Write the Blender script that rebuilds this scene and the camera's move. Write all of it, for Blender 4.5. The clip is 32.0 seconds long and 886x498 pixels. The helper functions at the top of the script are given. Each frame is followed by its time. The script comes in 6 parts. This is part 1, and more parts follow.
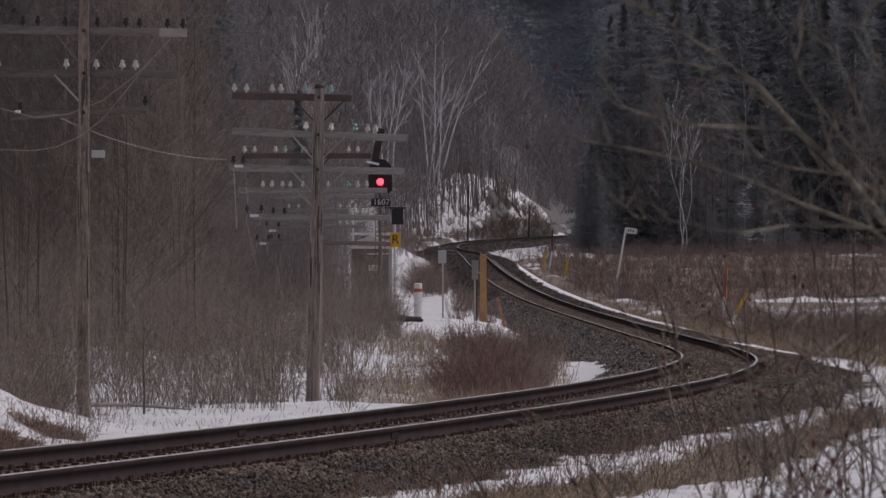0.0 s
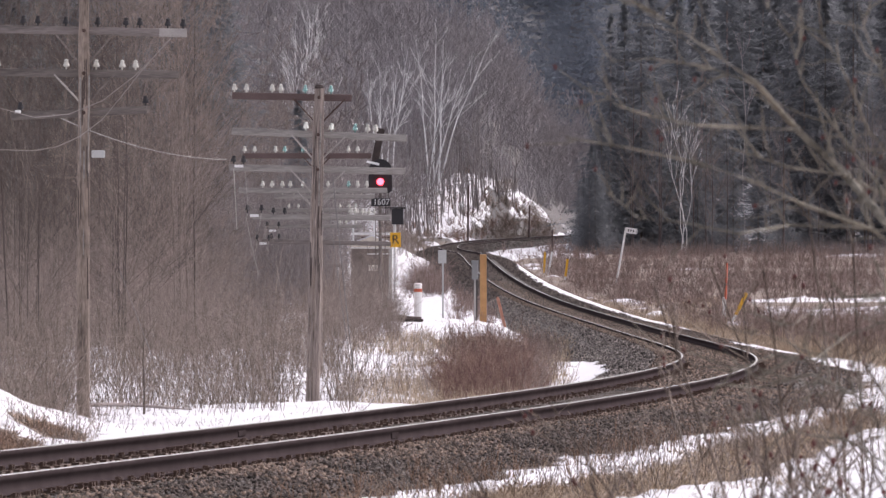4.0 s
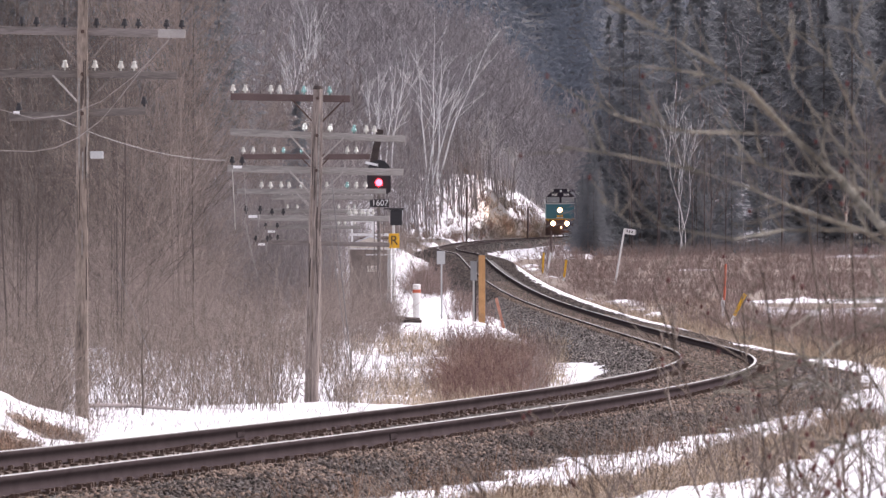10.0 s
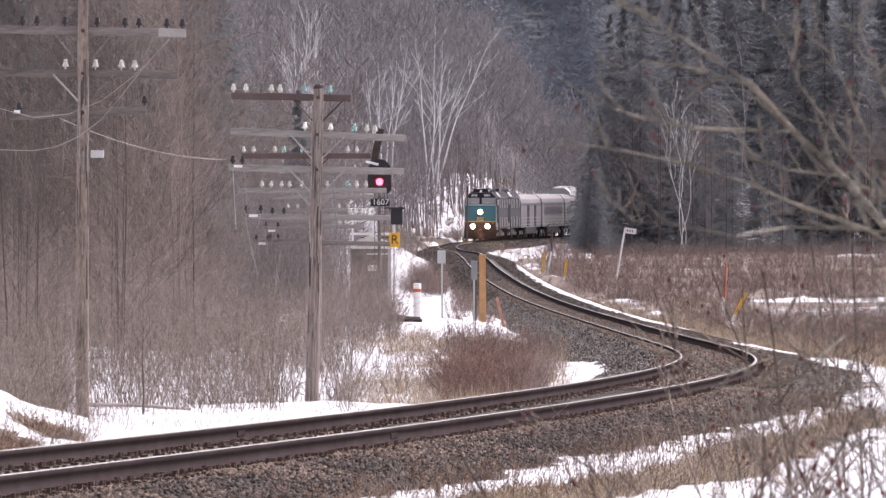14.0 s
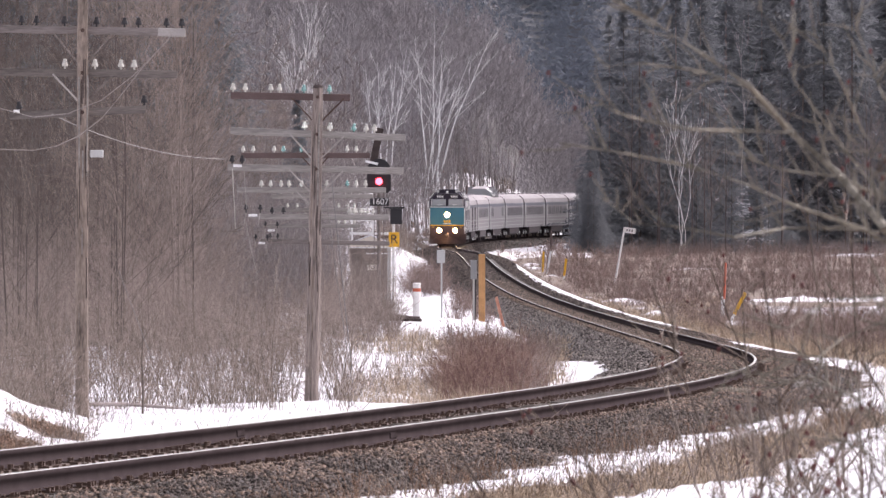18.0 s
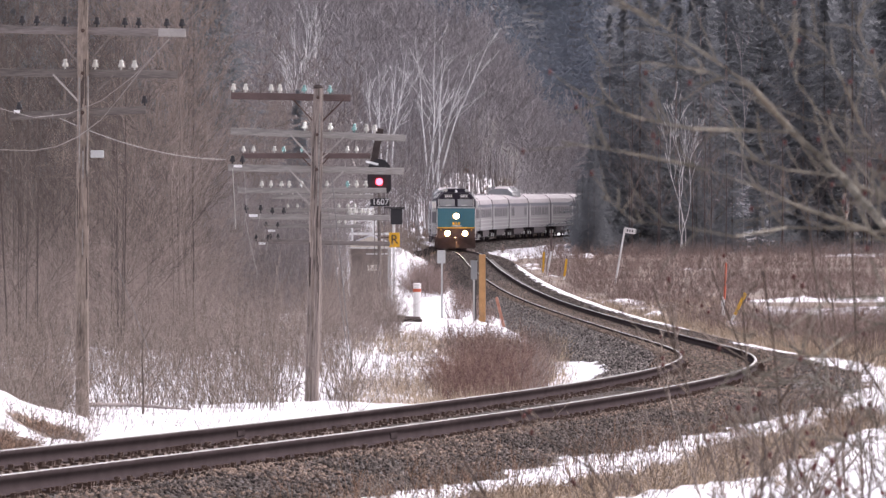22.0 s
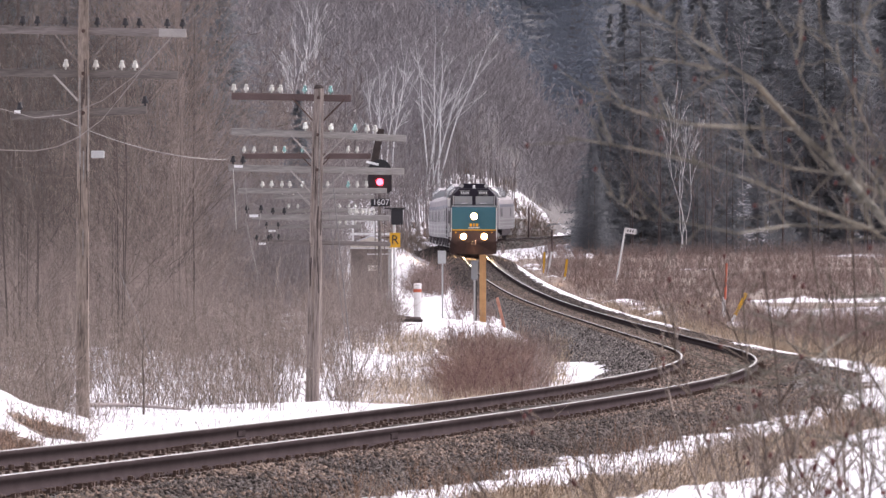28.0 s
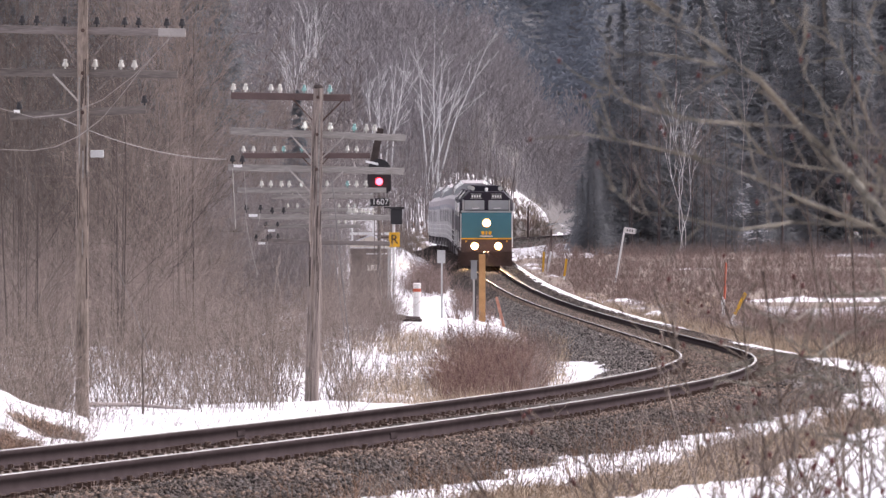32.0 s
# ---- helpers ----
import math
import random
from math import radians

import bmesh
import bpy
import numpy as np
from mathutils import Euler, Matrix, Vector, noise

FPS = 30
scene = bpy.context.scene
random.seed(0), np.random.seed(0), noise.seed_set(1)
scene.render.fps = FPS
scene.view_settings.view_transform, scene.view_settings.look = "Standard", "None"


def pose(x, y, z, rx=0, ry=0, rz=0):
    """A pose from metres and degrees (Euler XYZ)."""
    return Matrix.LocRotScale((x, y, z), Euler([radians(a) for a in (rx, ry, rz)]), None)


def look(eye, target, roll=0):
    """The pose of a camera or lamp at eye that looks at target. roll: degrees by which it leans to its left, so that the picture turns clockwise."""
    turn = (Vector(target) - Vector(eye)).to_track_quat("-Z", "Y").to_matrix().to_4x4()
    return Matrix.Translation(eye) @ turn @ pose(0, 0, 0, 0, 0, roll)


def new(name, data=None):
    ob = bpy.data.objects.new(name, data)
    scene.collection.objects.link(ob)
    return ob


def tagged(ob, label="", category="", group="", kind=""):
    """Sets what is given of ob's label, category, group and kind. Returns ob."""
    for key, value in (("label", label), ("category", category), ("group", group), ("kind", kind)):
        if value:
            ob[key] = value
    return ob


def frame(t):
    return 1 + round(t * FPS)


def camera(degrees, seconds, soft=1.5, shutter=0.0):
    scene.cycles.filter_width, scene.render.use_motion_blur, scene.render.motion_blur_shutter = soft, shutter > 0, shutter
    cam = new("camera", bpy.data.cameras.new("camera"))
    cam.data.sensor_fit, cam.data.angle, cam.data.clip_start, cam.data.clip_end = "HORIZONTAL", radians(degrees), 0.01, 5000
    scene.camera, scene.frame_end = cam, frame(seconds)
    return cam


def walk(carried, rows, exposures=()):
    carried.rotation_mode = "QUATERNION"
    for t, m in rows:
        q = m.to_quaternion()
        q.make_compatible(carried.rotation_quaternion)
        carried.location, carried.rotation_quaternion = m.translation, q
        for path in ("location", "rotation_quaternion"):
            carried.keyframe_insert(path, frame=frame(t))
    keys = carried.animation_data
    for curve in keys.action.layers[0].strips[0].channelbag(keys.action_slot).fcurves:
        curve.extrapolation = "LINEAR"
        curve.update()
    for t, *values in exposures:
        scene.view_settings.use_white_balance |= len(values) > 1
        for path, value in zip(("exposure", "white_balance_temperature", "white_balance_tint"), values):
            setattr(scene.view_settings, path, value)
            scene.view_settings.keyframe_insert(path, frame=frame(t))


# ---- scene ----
# ---- camera ----
LENS = 4.5187
cam = camera(LENS, 32.0, soft=1.45)
cam.data.dof.use_dof = True
cam.data.dof.focus_distance = 420.0
cam.data.dof.aperture_fstop = 38.0
EYE = (0.0, 0.0, 2.6)
# the tripod trembles a little: seconds, degrees to the right, degrees up
TREMBLE = [(0, -0.0022, 0.0000), (1, -0.0040, 0.0005), (2, -0.0040, 0.0000), (3, -0.0018, 0.0000), (6, -0.0044, 0.0000), (7, -0.0031, 0.0000), (8, -0.0044, 0.0000), (9, -0.0000, 0.0000), (10, 0.0044, 0.0045), (11, 0.0031, 0.0045), (12, -0.0000, 0.0000), (13, -0.0009, 0.0000), (14, 0.0018, 0.0005), (17, 0.0004, 0.0045), (18, 0.0044, -0.0018), (19, 0.0022, 0.0054), (20, 0.0022, 0.0089), (21, 0.0004, 0.0000), (22, 0.0027, 0.0000), (23, 0.0040, 0.0000), (24, 0.0035, 0.0000), (25, 0.0035, 0.0000), (28, -0.0000, 0.0014), (29, -0.0000, 0.0000), (30, 0.0004, 0.0000), (31, 0.0031, 0.0000), (32, 0.0031, -0.0009)]
AIM_UP = -0.1240
STOPS = [(0.0, -0.62, 6450, 19), (1.0, -0.26, 6450, 19), (2.0, 0.09, 6450, 19), (3.0, 0.47, 6450, 19), (4.0, 0.77, 6450, 20), (5.5, 1.01, 6450, 21), (7.5, 1.07, 6450, 21), (32.0, 1.07, 6450, 21)]
walk(cam, [(t, pose(*EYE, 90 + AIM_UP + up, 0, -right)) for t, right, up in TREMBLE], exposures=STOPS)

# ---- light: bright thin overcast with a high veiled sun ----
SUN_EL, SUN_AZ = 42.0, 40.0
world = bpy.data.worlds.new("sky")
scene.world = world
world.use_nodes = True
wn = world.node_tree.nodes
sky = wn.new("ShaderNodeTexSky")
sky.sky_type = "NISHITA"
sky.sun_disc = False
sky.sun_elevation = radians(SUN_EL)
sky.sun_rotation = radians(SUN_AZ)
sky.air_density, sky.dust_density, sky.ozone_density = 1.0, 5.0, 1.0
hue = wn.new("ShaderNodeHueSaturation")
hue.inputs["Saturation"].default_value = 0.25
world.node_tree.links.new(sky.outputs[0], hue.inputs["Color"])
world.node_tree.links.new(hue.outputs[0], wn["Background"].inputs[0])
wn["Background"].inputs[1].default_value = 0.15
sun = new("sun", bpy.data.lights.new("sun", "SUN"))
sun.data.energy, sun.data.angle, sun.data.color = 0.60, radians(14), (1.0, 0.95, 0.88)
sa, se = radians(SUN_AZ), radians(SUN_EL)
sun.matrix_world = look((0, 0, 60), (-60 * math.sin(sa) * math.cos(se), -60 * math.cos(sa) * math.cos(se), 60 - 60 * math.sin(se)))

# ---- materials ----


def mat(name, base, rough=0.8, metal=0.0, var=0.25, scale=3.0, fine=40.0, bump=0.0, second=None, per_object=0.0, per_island=0.0, spec=0.3, stretch=None):
    """A surface with variation at two scales, optional second colour in patches, and relief."""
    m = bpy.data.materials.new(name)
    m.use_nodes = True
    n, lk = m.node_tree.nodes, m.node_tree.links
    b = n["Principled BSDF"]
    b.inputs["Roughness"].default_value, b.inputs["Metallic"].default_value = rough, metal
    b.inputs["Specular IOR Level"].default_value = spec
    co = n.new("ShaderNodeTexCoord")
    big, small = n.new("ShaderNodeTexNoise"), n.new("ShaderNodeTexNoise")
    big.inputs["Scale"].default_value, big.inputs["Detail"].default_value = scale, 3
    small.inputs["Scale"].default_value, small.inputs["Detail"].default_value = fine, 4
    where = co.outputs["Object"]
    if stretch:
        mp = n.new("ShaderNodeMapping")
        mp.inputs["Scale"].default_value = stretch
        lk.new(where, mp.inputs["Vector"])
        where = mp.outputs[0]
    for t in (big, small):
        lk.new(where, t.inputs["Vector"])
    mix = n.new("ShaderNodeMix")
    mix.data_type = "RGBA"
    dark = [c * (1 - var) for c in base[:3]]
    light = [min(1, c * (1 + var)) for c in (second or base)[:3]]
    mix.inputs["A"].default_value, mix.inputs["B"].default_value = (*dark, 1), (*light, 1)
    add = n.new("ShaderNodeMath")
    add.operation = "MULTIPLY_ADD"
    add.inputs[1].default_value = 0.5
    half = n.new("ShaderNodeMath")
    half.operation = "MULTIPLY"
    half.inputs[1].default_value = 0.5
    lk.new(small.outputs["Fac"], half.inputs[0])
    lk.new(big.outputs["Fac"], add.inputs[0])
    lk.new(half.outputs[0], add.inputs[2])
    ramp = n.new("ShaderNodeMapRange")
    ramp.inputs["From Min"].default_value, ramp.inputs["From Max"].default_value = 0.3, 0.7
    fac = add.outputs[0]
    if per_object or per_island:
        src = n.new("ShaderNodeObjectInfo").outputs["Random"] if per_object else n.new("ShaderNodeNewGeometry").outputs["Random Per Island"]
        shift = n.new("ShaderNodeMath")
        shift.operation = "MULTIPLY_ADD"
        shift.inputs[1].default_value = per_object or per_island
        lk.new(src, shift.inputs[0])
        off = n.new("ShaderNodeMath")
        off.operation = "SUBTRACT"
        off.inputs[1].default_value = (per_object or per_island) / 2
        lk.new(fac, off.inputs[0])
        lk.new(off.outputs[0], shift.inputs[2])
        fac = shift.outputs[0]
    lk.new(fac, ramp.inputs["Value"])
    lk.new(ramp.outputs[0], mix.inputs["Factor"])
    lk.new(mix.outputs["Result"], b.inputs["Base Color"])
    if bump:
        bp = n.new("ShaderNodeBump")
        bp.inputs["Strength"].default_value, bp.inputs["Distance"].default_value = 0.6, bump
        lk.new(small.outputs["Fac"], bp.inputs["Height"])
        lk.new(bp.outputs[0], b.inputs["Normal"])
    return m


def let_light_through(m, share):
    """Mixes in light that passes through thin foliage."""
    n, lk = m.node_tree.nodes, m.node_tree.links
    b, out = n["Principled BSDF"], n["Material Output"]
    tr, mx = n.new("ShaderNodeBsdfTranslucent"), n.new("ShaderNodeMixShader")
    lk.new(b.inputs["Base Color"].links[0].from_socket, tr.inputs["Color"])
    mx.inputs[0].default_value = share
    lk.new(b.outputs[0], mx.inputs[1])
    lk.new(tr.outputs[0], mx.inputs[2])
    lk.new(mx.outputs[0], out.inputs["Surface"])


def glow(name, colour, strength):
    m = bpy.data.materials.new(name)
    m.use_nodes = True
    b = m.node_tree.nodes["Principled BSDF"]
    b.inputs["Base Color"].default_value = (*colour, 1)
    b.inputs["Emission Color"].default_value = (*colour, 1)
    b.inputs["Emission Strength"].default_value = strength
    return m


def glass(name, colour, rough=0.05):
    m = bpy.data.materials.new(name)
    m.use_nodes = True
    b = m.node_tree.nodes["Principled BSDF"]
    b.inputs["Base Color"].default_value = (*colour, 1)
    b.inputs["Roughness"].default_value = rough
    b.inputs["Transmission Weight"].default_value = 0.55
    b.inputs["IOR"].default_value = 1.5
    return m


M_SNOW = mat("snow", (0.68, 0.68, 0.72), 0.6, var=0.05, scale=0.6, fine=14, bump=0.03)
M_RAIL = mat("rail_steel_rusty", (0.056, 0.044, 0.045), 0.95, 0.0, spec=0.0, var=0.3, scale=1.5, fine=60, bump=0.002)
M_HEAD = mat("rail_head_polished", (0.30, 0.285, 0.28), 0.22, 1.0, var=0.12, scale=1, fine=30)
M_TIE = mat("creosoted_tie", (0.085, 0.066, 0.056), 0.85, var=0.4, scale=3, fine=60, bump=0.01, per_object=0.4)
M_PLATE = mat("tie_plate_rust", (0.11, 0.07, 0.055), 0.7, 0.4, var=0.35, scale=20, fine=90)
M_STONE = mat("ballast_stone", (0.046, 0.037, 0.033), 0.95, spec=0.1, var=0.45, scale=0.45, fine=5, per_island=0.6, second=(0.102, 0.084, 0.075))
M_FARSTONE = mat("dark_damp_ballast", (0.052, 0.043, 0.042), 0.95, spec=0.1, var=0.4, scale=0.3, fine=4, per_island=0.6, second=(0.088, 0.072, 0.065))
M_FINES = mat("rusty_brown_ballast", (0.066, 0.045, 0.035), 0.9, var=0.5, scale=0.5, fine=25, per_island=0.9, second=(0.145, 0.103, 0.079))
# lighter grey than the near ballast, for the inside of the bend
M_BENDSTONE = mat("pale_bend_ballast", (0.066, 0.057, 0.052), 0.95, spec=0.1, var=0.5, scale=0.45, fine=5, per_island=0.75, second=(0.16, 0.14, 0.13))
M_DUFF = mat("brown_leaf_litter", (0.115, 0.068, 0.046), 0.95, var=0.35, scale=0.8, fine=20, per_island=0.8, second=(0.205, 0.130, 0.088))
M_BANKGRASS = mat("reddish_matted_grass", (0.20, 0.128, 0.092), 0.95, var=0.35, scale=0.8, fine=20, per_island=0.8, second=(0.33, 0.228, 0.168))
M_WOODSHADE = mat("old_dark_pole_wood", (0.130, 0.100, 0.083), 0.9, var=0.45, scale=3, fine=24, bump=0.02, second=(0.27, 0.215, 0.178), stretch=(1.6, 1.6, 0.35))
M_WOODGREY = mat("weathered_pole_wood", (0.095, 0.070, 0.060), 0.9, var=0.65, scale=10, fine=40, bump=0.03, second=(0.28, 0.23, 0.205), stretch=(2.0, 2.0, 0.10))
M_WOODPALE = mat("silvered_crossarm_wood", (0.215, 0.193, 0.178), 0.9, var=0.35, scale=5.0, fine=40, bump=0.006, second=(0.30, 0.278, 0.26), stretch=(0.15, 2, 2))
M_ARMDIM = mat("dull_brown_crossarm_wood", (0.12, 0.102, 0.094), 0.9, var=0.35, scale=5.0, fine=40, bump=0.006, second=(0.22, 0.19, 0.178), stretch=(0.15, 2, 2))
M_ARMBROWN = mat("dark_brown_arm_wood", (0.085, 0.071, 0.064), 0.9, var=0.35, scale=5.0, fine=40, bump=0.006, second=(0.165, 0.142, 0.13), stretch=(0.15, 2, 2))
M_WOODDARK = mat("dark_crossarm_wood", (0.115, 0.08, 0.075), 0.85, var=0.3, scale=2.0, fine=40, bump=0.006)
M_BRACE = mat("pale_brace_strap", (0.36, 0.33, 0.31), 0.8, var=0.2, scale=6, fine=40)
M_CRACK = mat("dark_cracked_wood", (0.07, 0.054, 0.05), 0.95, var=0.3, scale=6, fine=40)
M_IRON = mat("rusted_iron_strap", (0.10, 0.065, 0.055), 0.7, 0.5, var=0.3, scale=8, fine=60)
M_WIRE = mat("grey_line_wire", (0.22, 0.21, 0.205), 0.5, 0.6, var=0.15, scale=2, fine=20)
M_OLDWIRE = mat("dull_slack_wire", (0.32, 0.285, 0.265), 0.9, var=0.2, scale=2, fine=20)
M_INSW = mat("white_porcelain", (0.54, 0.52, 0.47), 0.2, var=0.08, scale=6, fine=30, spec=0.5)
M_INSA = glass("aqua_glass", (0.30, 0.52, 0.50))
M_INSC = glass("clear_glass", (0.86, 0.88, 0.82))
M_BARK = mat("grey_brown_bark", (0.145, 0.122, 0.116), 0.95, var=0.35, scale=1.5, fine=25, bump=0.01, per_object=0.6, second=(0.20, 0.17, 0.162))
M_SAPLING = mat("dark_sapling_bark", (0.175, 0.137, 0.115), 0.95, var=0.3, scale=0.4, fine=9, per_island=0.7, second=(0.255, 0.208, 0.176))
M_EDGETWIG = mat("dull_grey_twigs", (0.15, 0.13, 0.126), 0.95, var=0.3, scale=0.4, fine=9, per_island=0.6, second=(0.20, 0.17, 0.162))
# distance haze over the hillside, put into the twigs as a pale mauve-grey
M_HAZETWIG = mat("hazed_far_twigs", (0.262, 0.243, 0.252), 1.0, spec=0.05, var=0.10, scale=0.1, fine=2, per_island=0.3, second=(0.325, 0.302, 0.312))
M_DARKSTEM = mat("dark_wet_bark", (0.09, 0.07, 0.068), 0.9, var=0.3, scale=4, fine=30)
M_BUSH = mat("dark_red_bush_twigs", (0.168, 0.092, 0.078), 0.9, var=0.3, scale=0.5, fine=9, per_island=0.7, second=(0.235, 0.155, 0.125))
# darker copy of the grey twigs, with the deep wood's shade in its colour
M_DEEPTWIG = mat("shaded_deep_twigs", (0.090, 0.071, 0.063), 0.95, var=0.25, scale=0.4, fine=9, per_island=0.5, second=(0.138, 0.112, 0.099))
# brown twigs greyed to mauve in their colour, for thinner haze at mid distance
M_MIDTWIG = mat("mauve_haze_twigs", (0.205, 0.180, 0.176), 0.95, var=0.2, scale=0.4, fine=9, per_island=0.5, second=(0.275, 0.245, 0.240))
M_TWIG = mat("grey_twigs", (0.207, 0.166, 0.144), 0.95, var=0.2, scale=0.4, fine=9, per_island=0.5, second=(0.288, 0.234, 0.205))
M_BIRCH = mat("white_birch_bark", (0.68, 0.65, 0.645), 0.85, var=0.3, scale=1.2, fine=9, bump=0.004, second=(0.84, 0.82, 0.815))
M_DIMBIRCH = mat("grey_birch_bark", (0.42, 0.39, 0.39), 0.9, var=0.3, scale=1.2, fine=9)
M_REDTWIG = mat("red_osier_twigs", (0.172, 0.122, 0.110), 0.9, var=0.3, scale=0.5, fine=9, per_island=0.7, second=(0.265, 0.197, 0.174))
M_GRASS = mat("dry_grass", (0.29, 0.215, 0.148), 0.9, var=0.3, scale=0.6, fine=20, per_island=0.8, second=(0.45, 0.35, 0.255))
M_NEEDLE = mat("spruce_needles", (0.172, 0.180, 0.194), 1.0, spec=0.04, var=0.08, scale=0.35, fine=6, per_island=0.3, second=(0.184, 0.192, 0.206))
# blue haze of the far hill is mixed into this needle colour
M_FARNEEDLE = mat("hazed_far_conifers", (0.128, 0.145, 0.176), 1.0, spec=0.04, var=0.03, scale=0.1, fine=3, per_island=0.1, second=(0.133, 0.150, 0.182))
for m in (M_NEEDLE, M_FARNEEDLE):
    let_light_through(m, 0.52)
M_LIMB = mat("lichened_limb_bark", (0.125, 0.112, 0.094), 0.9, var=0.45, scale=14, fine=60, second=(0.255, 0.235, 0.195))
M_STEEL = mat("fluted_stainless_steel", (0.295, 0.278, 0.29), 0.45, 0.2, var=0.12, scale=0.4, fine=18)
M_ROOF = mat("pale_grey_roof", (0.32, 0.295, 0.305), 0.8, 0.0, var=0.12, scale=0.5, fine=10)
M_BLUE = mat("blue_letterboard", (0.15, 0.152, 0.185), 0.45, var=0.1, scale=0.5, fine=12)
M_UNDER = mat("sooty_underframe", (0.095, 0.068, 0.066), 0.85, var=0.3, scale=1.5, fine=14)
M_SKIRT = mat("dark_sooty_running_gear", (0.048, 0.036, 0.042), 0.85, var=0.3, scale=1.5, fine=14)
M_DOME = mat("tinted_dome_glass", (0.30, 0.31, 0.32), 0.2, var=0.1, scale=1, fine=5, spec=0.6)
M_CARWIN = mat("dark_carriage_window", (0.065, 0.062, 0.068), 0.35, var=0.1, scale=1, fine=5)
# light grey base stands in for the sky mirrored in dark glass
M_WINDOW = mat("sky_grey_window_glass", (0.33, 0.34, 0.35), 0.25, var=0.1, scale=1, fine=5, spec=0.6)
M_TEAL = mat("teal_green_paint", (0.050, 0.165, 0.215), 0.4, var=0.12, scale=0.8, fine=20)
M_NAVY = mat("dark_charcoal_paint", (0.036, 0.030, 0.042), 0.8, spec=0.12, var=0.2, scale=0.8, fine=20)
M_LOCOGREY = mat("weathered_grey_paint", (0.075, 0.070, 0.078), 0.75, 0.0, var=0.2, scale=0.8, fine=20)
M_YELLOW = mat("yellow_paint", (0.78, 0.42, 0.03), 0.5, var=0.12, scale=3, fine=30)
M_TANPOST = mat("new_timber_post", (0.46, 0.24, 0.10), 0.8, var=0.2, scale=3, fine=25, bump=0.004, second=(0.55, 0.31, 0.14))
M_ORANGE = mat("orange_red_marker", (0.55, 0.13, 0.07), 0.6, var=0.15, scale=3, fine=30)
M_WHITE = mat("white_paint", (0.78, 0.77, 0.76), 0.55, var=0.08, scale=2, fine=30)
M_PALE = mat("pale_grey_metal", (0.50, 0.50, 0.49), 0.5, 0.3, var=0.15, scale=2, fine=30)
M_SHELTER = mat("weathered_brown_siding", (0.20, 0.165, 0.145), 0.8, var=0.25, scale=1.2, fine=20, second=(0.28, 0.235, 0.21))
M_STAKE = mat("faded_orange_lath", (0.50, 0.21, 0.14), 0.7, var=0.2, scale=3, fine=30, second=(0.56, 0.30, 0.22))
M_BOXGREY = mat("blue_grey_box_metal", (0.27, 0.285, 0.30), 0.6, 0.2, var=0.15, scale=2, fine=30)
M_CREAM = mat("cream_paint", (0.72, 0.66, 0.58), 0.7, var=0.10, scale=2, fine=30)
M_BLACK = mat("matt_black_paint", (0.035, 0.033, 0.036), 0.7, var=0.2, scale=4, fine=40)
M_BUD = mat("dark_red_buds", (0.13, 0.048, 0.045), 0.8, var=0.2, scale=30, fine=90)
M_LAMPRED = glow("red_signal_light", (1.0, 0.035, 0.05), 9)
M_LAMPWARM = glow("warm_headlamp", (1.0, 0.66, 0.30), 2600)
# emission that draws the orange glare around each lens on its bowl
M_BOWL = glow("orange_glare_bowl", (1.0, 0.50, 0.16), 3.2)

# ---- builders ----


def mesh_np(name, verts, faces, material, smooth=False):
    """A mesh from arrays: verts n x 3, faces m x k."""
    verts, faces = np.asarray(verts, np.float32), np.asarray(faces, np.int32)
    me = bpy.data.meshes.new(name)
    k = faces.shape[1]
    me.vertices.add(len(verts))
    me.vertices.foreach_set("co", verts.ravel())
    me.loops.add(faces.size)
    me.loops.foreach_set("vertex_index", faces.ravel())
    me.polygons.add(len(faces))
    me.polygons.foreach_set("loop_start", np.arange(0, faces.size, k, dtype=np.int32))
    if material is not None:
        me.materials.append(material)
    me.update(calc_edges=True)
    if smooth:
        me.shade_smooth()
    return me


def thing(name, label, category, m=None, group="", kind=""):
    ob = tagged(new(name), label, category, group, kind)
    if m is not None:
        ob.matrix_basis = m
    return ob


def part(name, bm, material, parent, label="", m=None):
    """Links a bmesh (or a ready mesh) as one mesh object under a thing or part."""
    if isinstance(bm, bpy.types.Mesh):
        me = bm
    else:
        me = bpy.data.meshes.new(name)
        bm.to_mesh(me)
        bm.free()
        me.materials.append(material)
    ob = new(name, me)
    ob.parent = parent
    if m is not None:
        ob.matrix_basis = m
    if label:
        ob["label"] = label
    return ob


def box(w, d, h, m=None, bevel=0.0, bm=None):
    """A box w x d x h about the origin, bevelled, added to bm."""
    bm = bm or bmesh.new()
    t = bmesh.new()
    bmesh.ops.create_cube(t, size=1.0, matrix=Matrix.Diagonal((w, d, h, 1)))
    if bevel:
        bmesh.ops.bevel(t, geom=t.edges[:], offset=bevel, segments=1, affect="EDGES")
    if m is not None:
        t.transform(m)
    tmp = bpy.data.meshes.new("t")
    t.to_mesh(tmp)
    bm.from_mesh(tmp)
    t.free()
    bpy.data.meshes.remove(tmp)
    return bm


